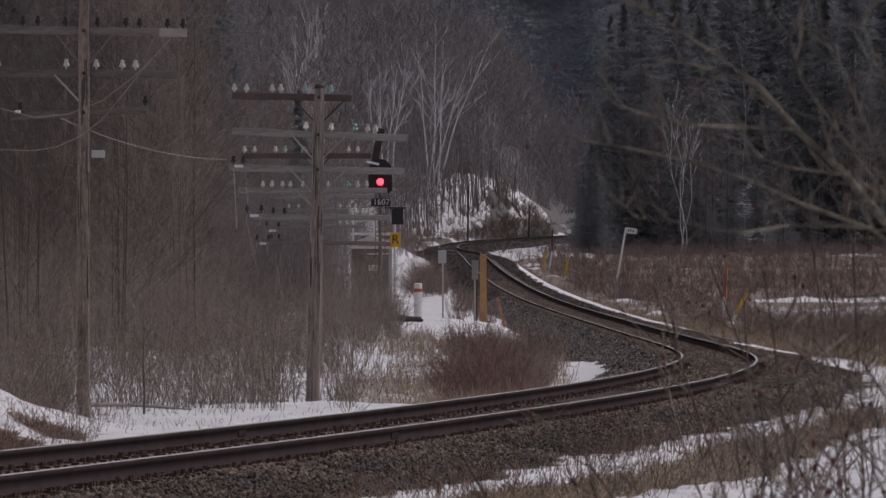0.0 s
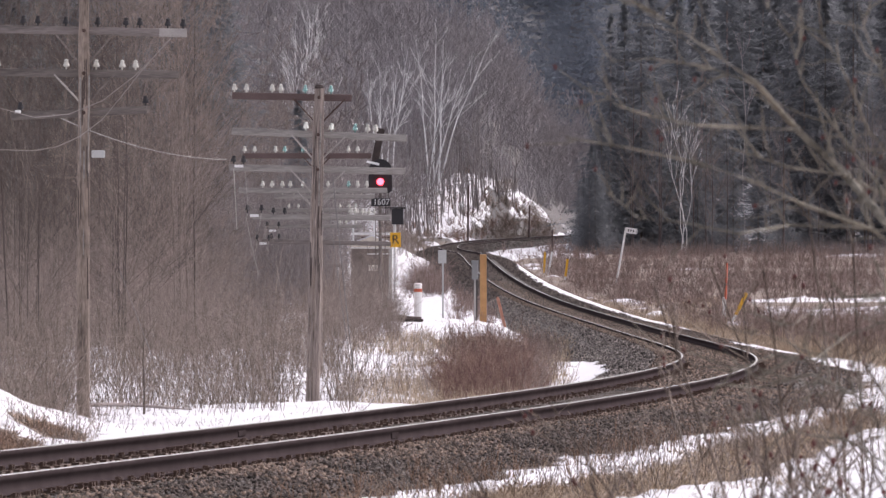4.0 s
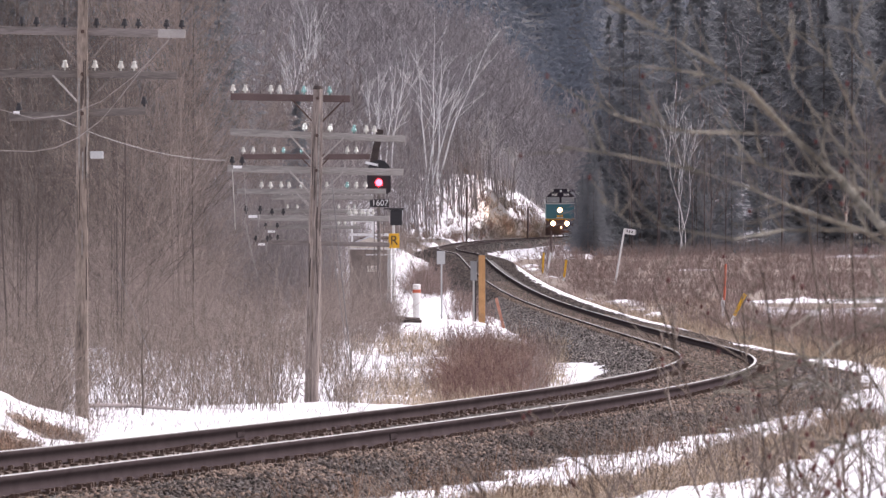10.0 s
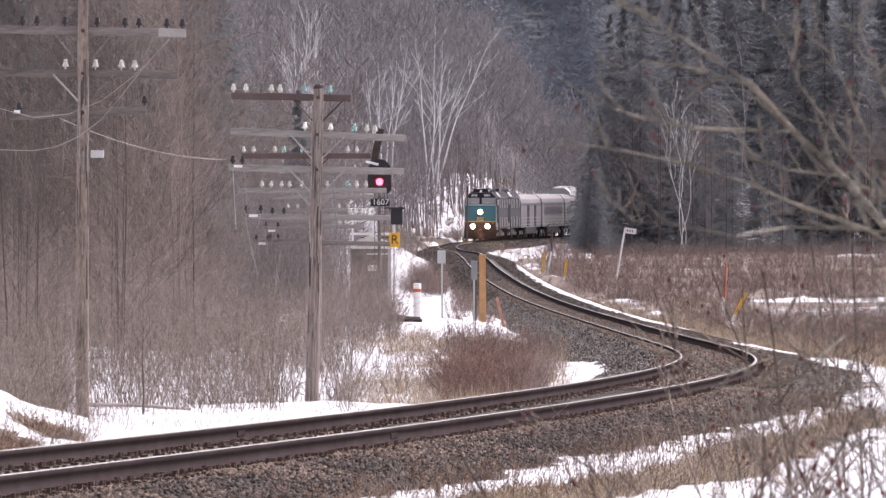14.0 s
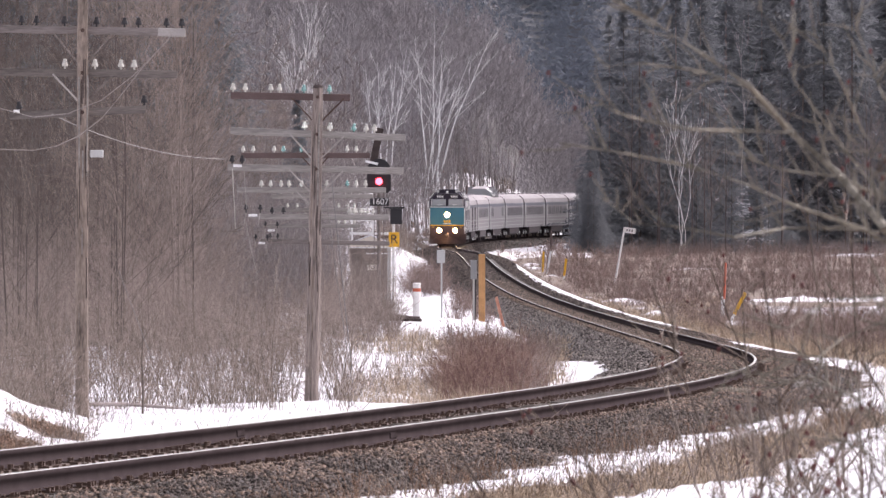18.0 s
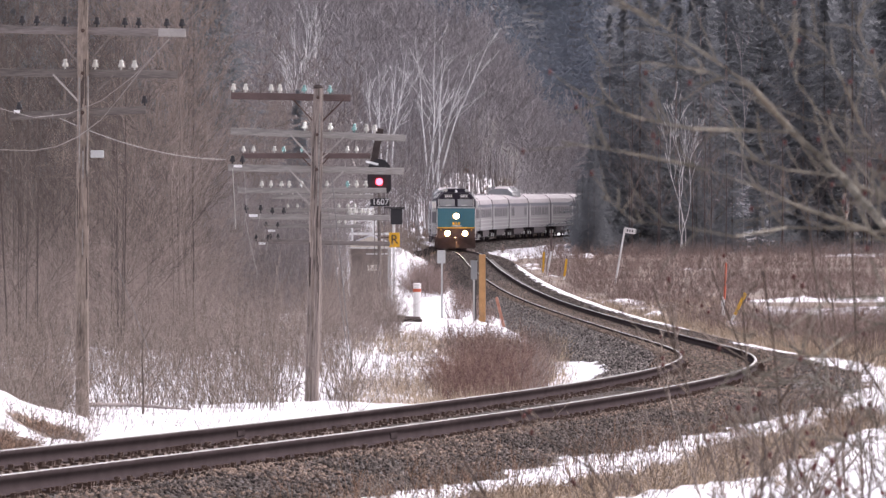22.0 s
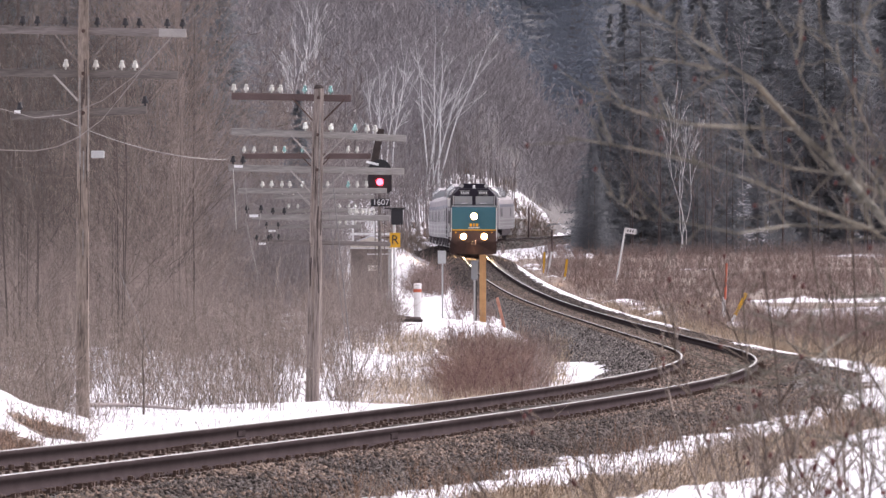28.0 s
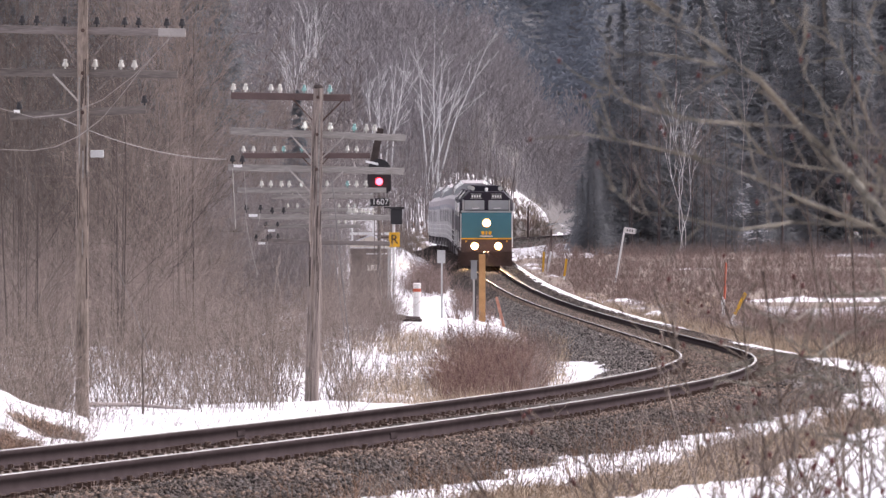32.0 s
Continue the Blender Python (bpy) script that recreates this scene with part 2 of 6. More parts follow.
def tube(pts, radii, sides=8, caps=True, bm=None):
    """A tapered tube through pts."""
    bm = bm or bmesh.new()
    pts = [Vector(p) for p in pts]
    rings = []
    for i, p in enumerate(pts):
        d = (pts[min(i + 1, len(pts) - 1)] - pts[max(i - 1, 0)]).normalized()
        a = d.orthogonal().normalized() if abs(d.z) < 0.9 else d.cross(Vector((0, 1, 0))).normalized()
        b = d.cross(a)
        rings.append([bm.verts.new(p + radii[i] * (math.cos(k * math.tau / sides) * a + math.sin(k * math.tau / sides) * b)) for k in range(sides)])
    for r, s in zip(rings, rings[1:]):
        for k in range(sides):
            bm.faces.new((r[k], r[(k + 1) % sides], s[(k + 1) % sides], s[k]))
    if caps:
        bm.faces.new(rings[0][::-1])
        bm.faces.new(rings[-1])
    return bm


def lathe(profile, sides=10, m=None, bm=None):
    """A turned shape: profile of (radius, height)."""
    bm = bm or bmesh.new()
    rings = []
    for r, z in profile:
        ring = []
        for k in range(sides):
            v = Vector((r * math.cos(k * math.tau / sides), r * math.sin(k * math.tau / sides), z))
            ring.append(bm.verts.new(m @ v if m is not None else v))
        rings.append(ring)
    for r, s in zip(rings, rings[1:]):
        for k in range(sides):
            bm.faces.new((r[k], r[(k + 1) % sides], s[(k + 1) % sides], s[k]))
    bm.faces.new(rings[0][::-1])
    bm.faces.new(rings[-1])
    return bm


def extrude_outline(outline, depth, m=None, bm=None):
    """A plate: outline of (x, z), thickness along y."""
    bm = bm or bmesh.new()
    f = [bm.verts.new((x, -depth / 2, z)) for x, z in outline]
    b = [bm.verts.new((x, depth / 2, z)) for x, z in outline]
    bm.faces.new(f)
    bm.faces.new(b[::-1])
    n = len(f)
    for i in range(n):
        bm.faces.new((f[(i + 1) % n], f[i], b[i], b[(i + 1) % n]))
    if m is not None:
        bmesh.ops.transform(bm, matrix=m, verts=f + b)
    return bm


def sticks(p0, p1, r0, r1, sides=3):
    """Vertices and quads of many thin tapered sticks at once."""
    p0, p1 = np.asarray(p0, float), np.asarray(p1, float)
    n = len(p0)
    d = p1 - p0
    d /= np.linalg.norm(d, axis=1)[:, None] + 1e-9
    ref = np.where(np.abs(d[:, 2:3]) < 0.9, np.array([[0, 0, 1.0]]), np.array([[1.0, 0, 0]]))
    a = np.cross(d, ref)
    a /= np.linalg.norm(a, axis=1)[:, None] + 1e-9
    b = np.cross(d, a)
    r0, r1 = np.broadcast_to(r0, n)[:, None], np.broadcast_to(r1, n)[:, None]
    vs = []
    for k in range(sides):
        c, s = math.cos(k * math.tau / sides), math.sin(k * math.tau / sides)
        vs += [p0 + r0 * (c * a + s * b), p1 + r1 * (c * a + s * b)]
    v = np.stack(vs, 1).reshape(-1, 3)
    f = []
    for k in range(sides):
        j = (k + 1) % sides
        f.append([2 * k, 2 * j, 2 * j + 1, 2 * k + 1])
    f = (np.array(f)[None] + (np.arange(n) * 2 * sides)[:, None, None]).reshape(-1, 4)
    return v, f


def smoothstep(a, b, x):
    t = np.clip((np.asarray(x, float) - a) / (b - a), 0, 1)
    return t * t * (3 - 2 * t)


def vnoise(x, y, cell, seed):
    """Smooth value noise on arrays, -1..1."""
    x, y = np.asarray(x, float) / cell, np.asarray(y, float) / cell
    xi, yi = np.floor(x).astype(np.int64), np.floor(y).astype(np.int64)
    fx, fy = x - xi, y - yi
    fx, fy = fx * fx * (3 - 2 * fx), fy * fy * (3 - 2 * fy)

    def h(i, j):
        k = (i * 374761393 + j * 668265263 + seed * 2147483) & 0x7FFFFFFF
        k = ((k ^ (k >> 13)) * 1274126177) & 0x7FFFFFFF
        return (k ^ (k >> 16)) % 10007 / 5003.5 - 1

    return (h(xi, yi) * (1 - fx) + h(xi + 1, yi) * fx) * (1 - fy) + (h(xi, yi + 1) * (1 - fx) + h(xi + 1, yi + 1) * fx) * fy


# ---- the line of the track: plan, level and cant at knots along the view ----
PLAN_Y = [60, 90, 120, 150, 180, 210, 240, 270, 300, 330, 360, 390, 420, 460, 500, 540, 580, 620, 660, 700, 740, 780, 820, 860, 890, 920, 950, 980, 1010, 1040, 1080, 1120, 1170, 1250, 1350, 1500, 1590]
PLAN_X = [-6.817, -3.279, -0.325, 2.044, 3.837, 5.082, 5.845, 6.23, 6.339, 6.257, 6.044, 5.739, 5.367, 4.803, 4.206, 3.619, 3.072, 2.596, 2.247, 2.037, 1.862, 1.638, 1.306, 0.851, 0.535, 0.387, 0.62, 1.467, 3.014, 5.25, 9.169, 13.878, 20.498, 31.973, 46.808, 69.145, 82.546]
PLAN_Z = [0.858, 0.728, 0.578, 0.41, 0.226, 0.031, -0.167, -0.354, -0.513, -0.632, -0.708, -0.749, -0.764, -0.744, -0.664, -0.505, -0.267, 0.02, 0.303, 0.518, 0.64, 0.684, 0.669, 0.673, 0.705, 0.782, 0.892, 1.018, 1.154, 1.285, 1.45, 1.607, 1.793, 2.079, 2.421, 2.921, 3.213]


def spline(kx, v, x):
    """A natural cubic through the knots."""
    kx, v = np.asarray(kx, float), np.asarray(v, float)
    n, h = len(kx), np.diff(kx)
    a, r = np.eye(n), np.zeros(n)
    for i in range(1, n - 1):
        a[i, i - 1:i + 2] = h[i - 1], 2 * (h[i - 1] + h[i]), h[i]
        r[i] = 6 * ((v[i + 1] - v[i]) / h[i] - (v[i] - v[i - 1]) / h[i - 1])
    m = np.linalg.solve(a, r)
    i = np.clip(np.searchsorted(kx, x) - 1, 0, n - 2)
    t, hh = x - kx[i], h[i]
    return v[i] + t * ((v[i + 1] - v[i]) / hh - hh * (2 * m[i] + m[i + 1]) / 6) + t * t * m[i] / 2 + t ** 3 * (m[i + 1] - m[i]) / (6 * hh)


TY = np.arange(48, 1590, 2.5)
TX, TZ = spline(PLAN_Y, PLAN_X, TY), spline(PLAN_Y, PLAN_Z, TY)
TC = np.interp(TY, [60, 90, 120, 180, 240, 600, 780, 1040, 1250, 1590], [-0.05, -0.022, -0.018, -0.022, 0, 0, -0.008, -0.001, 0.015, 0.02])
TH = np.arctan2(np.gradient(TX), np.gradient(TY))
U = np.concatenate([[0], np.cumsum(np.hypot(np.diff(TX), np.diff(TY)))])
U += 500 - np.interp(612.12, TY, U)


def on_track(u, side=0.0, up=0.0):
    """A point beside the track: side metres to the right, looking away from the camera; up from the rail tops."""
    x, y, z, th, c = (np.interp(u, U, q) for q in (TX, TY, TZ, TH, TC))
    return np.stack([x + side * np.cos(th), y - side * np.sin(th), z + up + c * side / 1.5], -1)


# ---- ground ----


def track_here(y):
    return np.interp(y, TY, TX), np.interp(y, TY, TZ), np.interp(y, TY, TC)


def land(x, y):
    """The level of the land away from the track bed."""
    x, y = np.asarray(x, float), np.asarray(y, float)
    xc, zc, _ = track_here(y)
    o = x - xc
    left = np.interp(y, [0, 100, 170, 200, 300, 400, 500, 600, 760, 900, 1060, 1300, 5000], [0.9, -0.6, -0.40, -0.76, -0.95, -0.95, -0.5, 0.1, 0.6, 0.85, 1.2, 2.5, 3])
    right = np.interp(y, [0, 60, 90, 120, 150, 180, 210, 250, 270, 330, 450, 700, 850, 1000, 1150, 1400, 5000], [0.95, 0.55, 0.38, 0.20, 0.02, -0.16, -0.36, -0.55, -0.68, -1.15, -1.55, -1.3, -0.6, 0.3, 0.9, 1.6, 2])
    w = smoothstep(-2, 2, o)
    z = left * (1 - w) + right * w
    # the grassy bank beside the rails near the camera
    z += 0.78 * np.exp(-(((x + 6.6) / 1.5) ** 2 + ((y - 152) / 7) ** 2))
    # a ridge of ploughed snow
    z += 0.12 * np.exp(-(((x + 1.5) / 2.5) ** 2 + ((y - 384) / 3) ** 2))
    # wooded slope behind the line, to the left
    z += smoothstep(-9, -60, o) * smoothstep(230, 420, y) * smoothstep(1050, 850, y) * (np.minimum(y, 800) - 230) * 0.028
    # the cutting beyond the far curve
    z += smoothstep(-3, -10, o) * smoothstep(1030, 1110, y) * (1.9 + 3.9 * smoothstep(13, 3, x))
    # hills
    z += smoothstep(1120, 1260, y) * (9 * smoothstep(17, 3, x) + 12 * smoothstep(6, -30, x)) * smoothstep(-8, -20, o)
    z += 52 * smoothstep(1500, 2300, y) * (0.9 + 0.1 * np.sin(x / 90.0))
    # rising ground behind the marsh
    z += 6.5 * smoothstep(985, 1075, y) * smoothstep(20, 26, x)
    rough = smoothstep(2.5, 6, np.abs(o))
    return z + rough * (0.10 * vnoise(x, y, 3.1, 3) + 0.05 * vnoise(x, y, 0.9, 4) + 0.25 * vnoise(x, y, 14, 5) * smoothstep(330, 500, y))


def ground_z(x, y):
    x, y = np.asarray(x, float), np.asarray(y, float)
    xc, zc, c = track_here(y)
    o = x - xc
    slope = np.where(o > 0, np.interp(y, [270, 420, 700, 860], [0.12, 0.09, 0.15, 0.42]), np.interp(y, [100, 220, 300, 600, 860], [0.42, 0.30, 0.22, 0.30, 0.42]))
    bed = zc - 0.205 + 0.055 * smoothstep(0.85, 1.05, np.abs(o)) + np.clip(o, -1.6, 1.6) * c / 1.5 - np.maximum(np.abs(o) - 1.55, 0) * slope
    # ballast heaped against the inner rail on the bend
    bed = bed + 0.11 * smoothstep(-0.70, -0.86, o) * smoothstep(-2.2, -1.3, o) * smoothstep(205, 260, y) * smoothstep(900, 700, y)
    a = np.abs(o)
    foot = 3.0
    w = smoothstep(foot - 0.8, foot + 1.6, a)
    return bed * (1 - w) + land(x, y) * w


def snow_cover(x, y):
    """How much of the snow still lies: 1 full, 0 melted."""
    x, y = np.asarray(x, float), np.asarray(y, float)
    xc, _, _ = track_here(y)
    o = x - xc
    n = 0.6 * vnoise(x, y, 2.6, 11) + 0.4 * vnoise(x, y, 0.7, 12)
    nr = 0.5 * vnoise(x, y, 4.0, 13) + 0.5 * vnoise(x, y, 1.2, 14)
    left = 0.75 + 0.35 * n
    left -= 1.7 * np.exp(-(((x + 5.80) / 0.50) ** 2 + ((y - 144.8) / 2.3) ** 2)) + 1.4 * np.exp(-(((x + 5.28) / 0.34) ** 2 + ((y - 150.3) / 0.9) ** 2))
    wood = smoothstep(-9, -14, o) * smoothstep(275, 340, y)
    left -= 0.75 * wood
    thaw = smoothstep(-1.7, -0.5, x) * smoothstep(203, 212, y) * smoothstep(356, 338, y) * smoothstep(-6.6, -5.2, o)
    left -= thaw * (0.55 - 0.5 * vnoise(x, y / 5, 1.6, 18))
    left += 1.8 * np.exp(-(((x - 3.0) / 0.95) ** 2 + ((y - 259) / 22) ** 2))
    left += 1.2 * np.exp(-(((x - 1.9) / 0.7) ** 2 + ((y - 222) / 22) ** 2))
    left -= 1.0 * smoothstep(282, 292, y) * (smoothstep(352, 334, y) * smoothstep(-7.0, -5.8, o) + smoothstep(440, 405, y) * smoothstep(-3.6, -2.8, o))
    # far cutting: snow in streaks
    streak = 0.6 * vnoise(x - 0.04 * y, y / 9, 2.2, 16) + 0.4 * vnoise(x, y / 6, 0.8, 17)
    far = smoothstep(700, 860, y)
    left = left * (1 - far) + far * (0.42 + 0.10 * smoothstep(1020, 1045, y) + 0.22 * smoothstep(1000, 950, y) + 1.15 * streak + 0.75 * smoothstep(1040, 1075, y) * smoothstep(1170, 1145, y) * smoothstep(-7.2, -8.6, o) - 1.3 * smoothstep(1150, 1175, y) - 0.75 * smoothstep(1060, 1085, y) * np.exp(-(((o + 4.9) / 1.7) ** 2)) * smoothstep(3.6, 4.8, 1000 * x / np.maximum(y, 1)) + 0.42 * smoothstep(1050, 1065, y) * smoothstep(1120, 1100, y) * smoothstep(-4.8, -5.6, o) * smoothstep(4.6, 3.4, 1000 * x / np.maximum(y, 1)) + 0.12 * smoothstep(1030, 1045, y) * smoothstep(1085, 1065, y) - 1.3 * smoothstep(-12, -15, o) * smoothstep(1060, 1100, y))
    right = 0.29 + 0.80 * nr * (1 - 0.75 * smoothstep(240, 270, y) * smoothstep(5.5, 4.5, o)) - 0.38 * smoothstep(225, 260, y) * smoothstep(520, 430, y)
    marsh = smoothstep(300, 360, y) * smoothstep(5, 8, o)
    right = right * (1 - marsh) + marsh * (0.25 + 0.75 * vnoise(x / 3, y / 6, 3.0, 15) - 0.4 * smoothstep(605, 670, y) * smoothstep(960, 930, y) + 0.6 * np.exp(-(((y - 556 - 35 * vnoise(x, y / 6, 2.5, 44)) / 58) ** 2)) * smoothstep(14.2, 15.5, x))
    right += smoothstep(985, 1000, y) * smoothstep(22, 25, x) * (0.02 + 0.9 * vnoise(x, y / 6, 1.2, 45))
    right += 1.2 * smoothstep(880, 940, y) * smoothstep(1090, 1050, y) * smoothstep(13.2, 11.5, x)
    strip = np.exp(-(((o - 2.45 - 0.12 * vnoise(x, y, 40, 19)) / (0.66 + 0.3 * smoothstep(430, 650, y))) ** 2)) * smoothstep(285, 300, y) * smoothstep(900, 600, y) * (1 - smoothstep(325, 345, y) * smoothstep(395, 380, y))
    right += strip * (1.25 + 0.4 * smoothstep(430, 600, y) + 0.3 * n + 0.25 * vnoise(x, y, 9, 43))
    # the bank of old snow along the ballast, near the camera
    near = smoothstep(285, 262, y) * smoothstep(70, 84, y)
    tongues = 0.36 + 0.80 * vnoise(x - 0.012 * (y - 130), y / 30, 0.75, 41) + 0.30 * vnoise(x, y / 8, 0.35, 42) + 0.35 * smoothstep(4.6, 5.6, o) * smoothstep(150, 110, y)
    tongues = tongues - 0.50 * smoothstep(3.2, 3.6, o) * smoothstep(4.75, 4.35, o - 0.6 * smoothstep(120, 104, y)) * smoothstep(170, 130, y) + 0.22 * smoothstep(4.3, 4.8, o - 0.6 * smoothstep(120, 104, y)) * smoothstep(175, 140, y)
    rim = np.interp(y, [90, 110, 130, 150, 200, 240, 265], [2.95, 3.0, 2.85, 2.95, 3.3, 3.1, 2.9])
    right = right * (1 - near) + near * (tongues + 0.85 * np.exp(-(((o - rim) / (0.30 + 0.22 * smoothstep(170, 210, y))) ** 2)))
    s = np.where(o < 0, left, right)
    edge = np.where(o > 0, np.interp(y, [90, 190, 230, 280, 600, 700, 860], [2.45, 2.4, 2.1, 1.75, 1.65, 2.0, 2.8]), np.interp(y, [200, 240, 300, 400], [2.3, 2.05, 2.4, 2.5]))
    bed = smoothstep(edge, edge + 0.6, np.abs(o) + 0.35 * n)
    return np.clip(s, 0, 1) * bed


def surface_z(x, y):
    """The top of the ground with the snow that lies on it."""
    x, y = np.asarray(x, float), np.asarray(y, float)
    return ground_z(x, y) + 0.16 * smoothstep(0.45, 0.75, snow_cover(x, y)) * smoothstep(2.2, 4.0, np.abs(x - track_here(y)[0]))


def ground_sheet():
    ys = np.concatenate([[-400, -150, -50, -10], np.arange(10, 75, 5), np.arange(75, 300, 0.5), np.arange(300, 700, 1.6), np.arange(700, 1200, 2.5), np.arange(1200, 2700, 20), np.arange(2700, 9000, 400)])
    side = np.cumsum(np.geomspace(0.35, 700, 40))
    xs = np.concatenate([-14 - side[::-1], np.arange(-14, 24, 0.3), 24 + side])
    gx, gy = np.meshgrid(xs, ys)
    z = surface_z(gx, gy)
    n, k = len(ys), len(xs)
    idx = np.arange(n * k).reshape(n, k)
    f = np.stack([idx[:-1, :-1], idx[:-1, 1:], idx[1:, 1:], idx[1:, :-1]], -1).reshape(-1, 4)
    cover = snow_cover(gx, gy)
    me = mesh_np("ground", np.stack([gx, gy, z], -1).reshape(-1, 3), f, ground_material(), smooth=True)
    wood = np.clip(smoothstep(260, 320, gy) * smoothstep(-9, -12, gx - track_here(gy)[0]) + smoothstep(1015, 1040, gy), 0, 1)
    for name, val in (("snow", cover), ("wood", wood), ("far_floor", smoothstep(1400, 1470, gy)), ("bed", smoothstep(3.5, 2.5, np.abs(gx - track_here(gy)[0]) / (1 + 1.0 * smoothstep(205, 225, gy) * smoothstep(480, 400, gy) * np.where(gx < track_here(gy)[0], 1.0, 0.0) + 1.2 * smoothstep(900, 1000, gy) * (gx > track_here(gy)[0])) + 0.5 * vnoise(gx, gy, 1.1, 21)))):
        at = me.attributes.new(name, "FLOAT", "POINT")
        at.data.foreach_set("value", val.astype(np.float32).ravel())
    ob = tagged(new("ground", me), "snow-patched railway land with dead grass and dirt", "ground", kind="structure")
    return ob


def ground_material():
    m = bpy.data.materials.new("winter_ground")
    m.use_nodes = True
    n, lk = m.node_tree.nodes, m.node_tree.links
    b = n["Principled BSDF"]
    b.inputs["Roughness"].default_value = 0.8
    b.inputs["Specular IOR Level"].default_value = 0.2
    co = n.new("ShaderNodeTexCoord")

    def noise_tex(scale, detail):
        t = n.new("ShaderNodeTexNoise")
        t.inputs["Scale"].default_value, t.inputs["Detail"].default_value = scale, detail
        lk.new(co.outputs["Object"], t.inputs["Vector"])
        return t.outputs["Fac"]

    def ramp(fac, lo, hi):
        r = n.new("ShaderNodeMapRange")
        r.inputs["From Min"].default_value, r.inputs["From Max"].default_value = lo, hi
        lk.new(fac, r.inputs["Value"])
        return r.outputs[0]

    def blend(fac, a, c):
        x = n.new("ShaderNodeMix")
        x.data_type = "RGBA"
        for k, v in (("A", a), ("B", c)):
            if isinstance(v, tuple):
                x.inputs[k].default_value = (*v, 1)
            else:
                lk.new(v, x.inputs[k])
        lk.new(fac, x.inputs["Factor"])
        return x.outputs["Result"]

    def attr(name):
        a = n.new("ShaderNodeAttribute")
        a.attribute_name = name
        return a.outputs["Fac"]

    soil = blend(ramp(noise_tex(0.8, 5), 0.35, 0.65), (0.15, 0.11, 0.09), (0.27, 0.20, 0.15))
    soil = blend(ramp(noise_tex(16, 4), 0.4, 0.62), soil, (0.10, 0.078, 0.068))
    gravel = blend(ramp(noise_tex(22, 6), 0.35, 0.65), (0.030, 0.025, 0.023), (0.085, 0.071, 0.064))
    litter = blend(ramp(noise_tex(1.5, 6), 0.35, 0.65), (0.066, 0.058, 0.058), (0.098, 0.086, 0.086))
    # ground beyond about 1400 m turns to one darker blue-grey
    floor = blend(attr("far_floor"), blend(attr("wood"), soil, litter), (0.045, 0.047, 0.054))
    base = blend(attr("bed"), floor, gravel)
    snow = blend(ramp(noise_tex(2.2, 4), 0.3, 0.7), (0.53, 0.525, 0.555), (0.64, 0.635, 0.66))
    edge = n.new("ShaderNodeMath")
    edge.operation = "MULTIPLY_ADD"
    edge.inputs[1].default_value = 0.45
    lk.new(noise_tex(5.0, 6), edge.inputs[0])
    lk.new(attr("snow"), edge.inputs[2])
    lk.new(blend(ramp(edge.outputs[0], 0.66, 0.74), base, snow), b.inputs["Base Color"])
    bp = n.new("ShaderNodeBump")
    bp.inputs["Strength"].default_value, bp.inputs["Distance"].default_value = 0.5, 0.05
    lk.new(noise_tex(18, 5), bp.inputs["Height"])
    lk.new(bp.outputs[0], b.inputs["Normal"])
    return m


ground = ground_sheet()

# ---- track ----
track = tagged(new("railway_track"), "single railway track with rusty rails on dark ties", "railway track", kind="structure")


def sweep(profile, side, material, name, label):
    """A rail: profile of (across, up) swept along the line."""
    uu = np.concatenate([np.arange(-50, 480, 2.5), np.arange(480, 1420, 5)])
    k = len(profile)
    v = np.concatenate([on_track(uu, side + px, pz)[:, None] for px, pz in profile], 1).reshape(-1, 3)
    idx = np.arange(len(uu) * k).reshape(len(uu), k)
    f = np.stack([idx[:-1], np.roll(idx, -1, 1)[:-1], np.roll(idx, -1, 1)[1:], idx[1:]], -1).reshape(-1, 4)
    return part(name, mesh_np(name, v, f, material), None, track, label)


RAIL = [(-0.066, -0.152), (-0.066, -0.142), (-0.012, -0.122), (-0.009, -0.055), (-0.034, -0.042), (-0.035, -0.007), (-0.031, -0.003), (0.031, -0.003), (0.035, -0.007), (0.034, -0.042), (0.009, -0.055), (0.012, -0.122), (0.066, -0.142), (0.066, -0.152)]
HEAD = [(-0.022, -0.004), (-0.018, 0.0), (0.018, 0.0), (0.022, -0.004)]
for s in (-0.7525, 0.7525):
    sweep(RAIL, s, M_RAIL, "rail", "rust-brown steel rail")
    sweep(HEAD, s, M_HEAD, "running_surface", "polished bright rail head")

# ties: the near ones singly, the far ones joined
tie_me = bpy.data.meshes.new("tie")
tb = box(2.6, 0.23, 0.17, bevel=0.012)
tb.to_mesh(tie_me)
tb.free()
tie_me.materials.append(M_TIE)
plate_bm = bmesh.new()
for s in (-0.7525, 0.7525):
    box(0.36, 0.19, 0.022, pose(s, 0, 0.094), bm=plate_bm)
    for px in (-0.10, 0.10):
        for py in (-0.06, 0.06):
            box(0.03, 0.026, 0.05, pose(s + px, py, 0.118), bm=plate_bm)
    for py in (-0.14, 0.14):
        box(0.11, 0.03, 0.06, pose(s, py, 0.10), bm=plate_bm)
plate_me = bpy.data.meshes.new("tie_plates")
plate_bm.to_mesh(plate_me)
plate_bm.free()
plate_me.materials.append(M_PLATE)
rt = random.Random(5)


def track_frame(u, up=0.0):
    a, b = on_track(u - 0.5), on_track(u + 0.5)
    r = on_track(u, 1.0) - on_track(u, 0.0)
    x = Vector(r).normalized()
    y = (Vector(b) - Vector(a)).normalized()
    z = x.cross(y).normalized()
    y = z.cross(x)
    m = Matrix((x, y, z)).transposed().to_4x4()
    m.translation = Vector(on_track(u, 0.0, up))
    return m


TIE_GAP = 0.53
far_v, far_f = [], []
ctr = np.array([v.co[:] for v in tie_me.vertices])
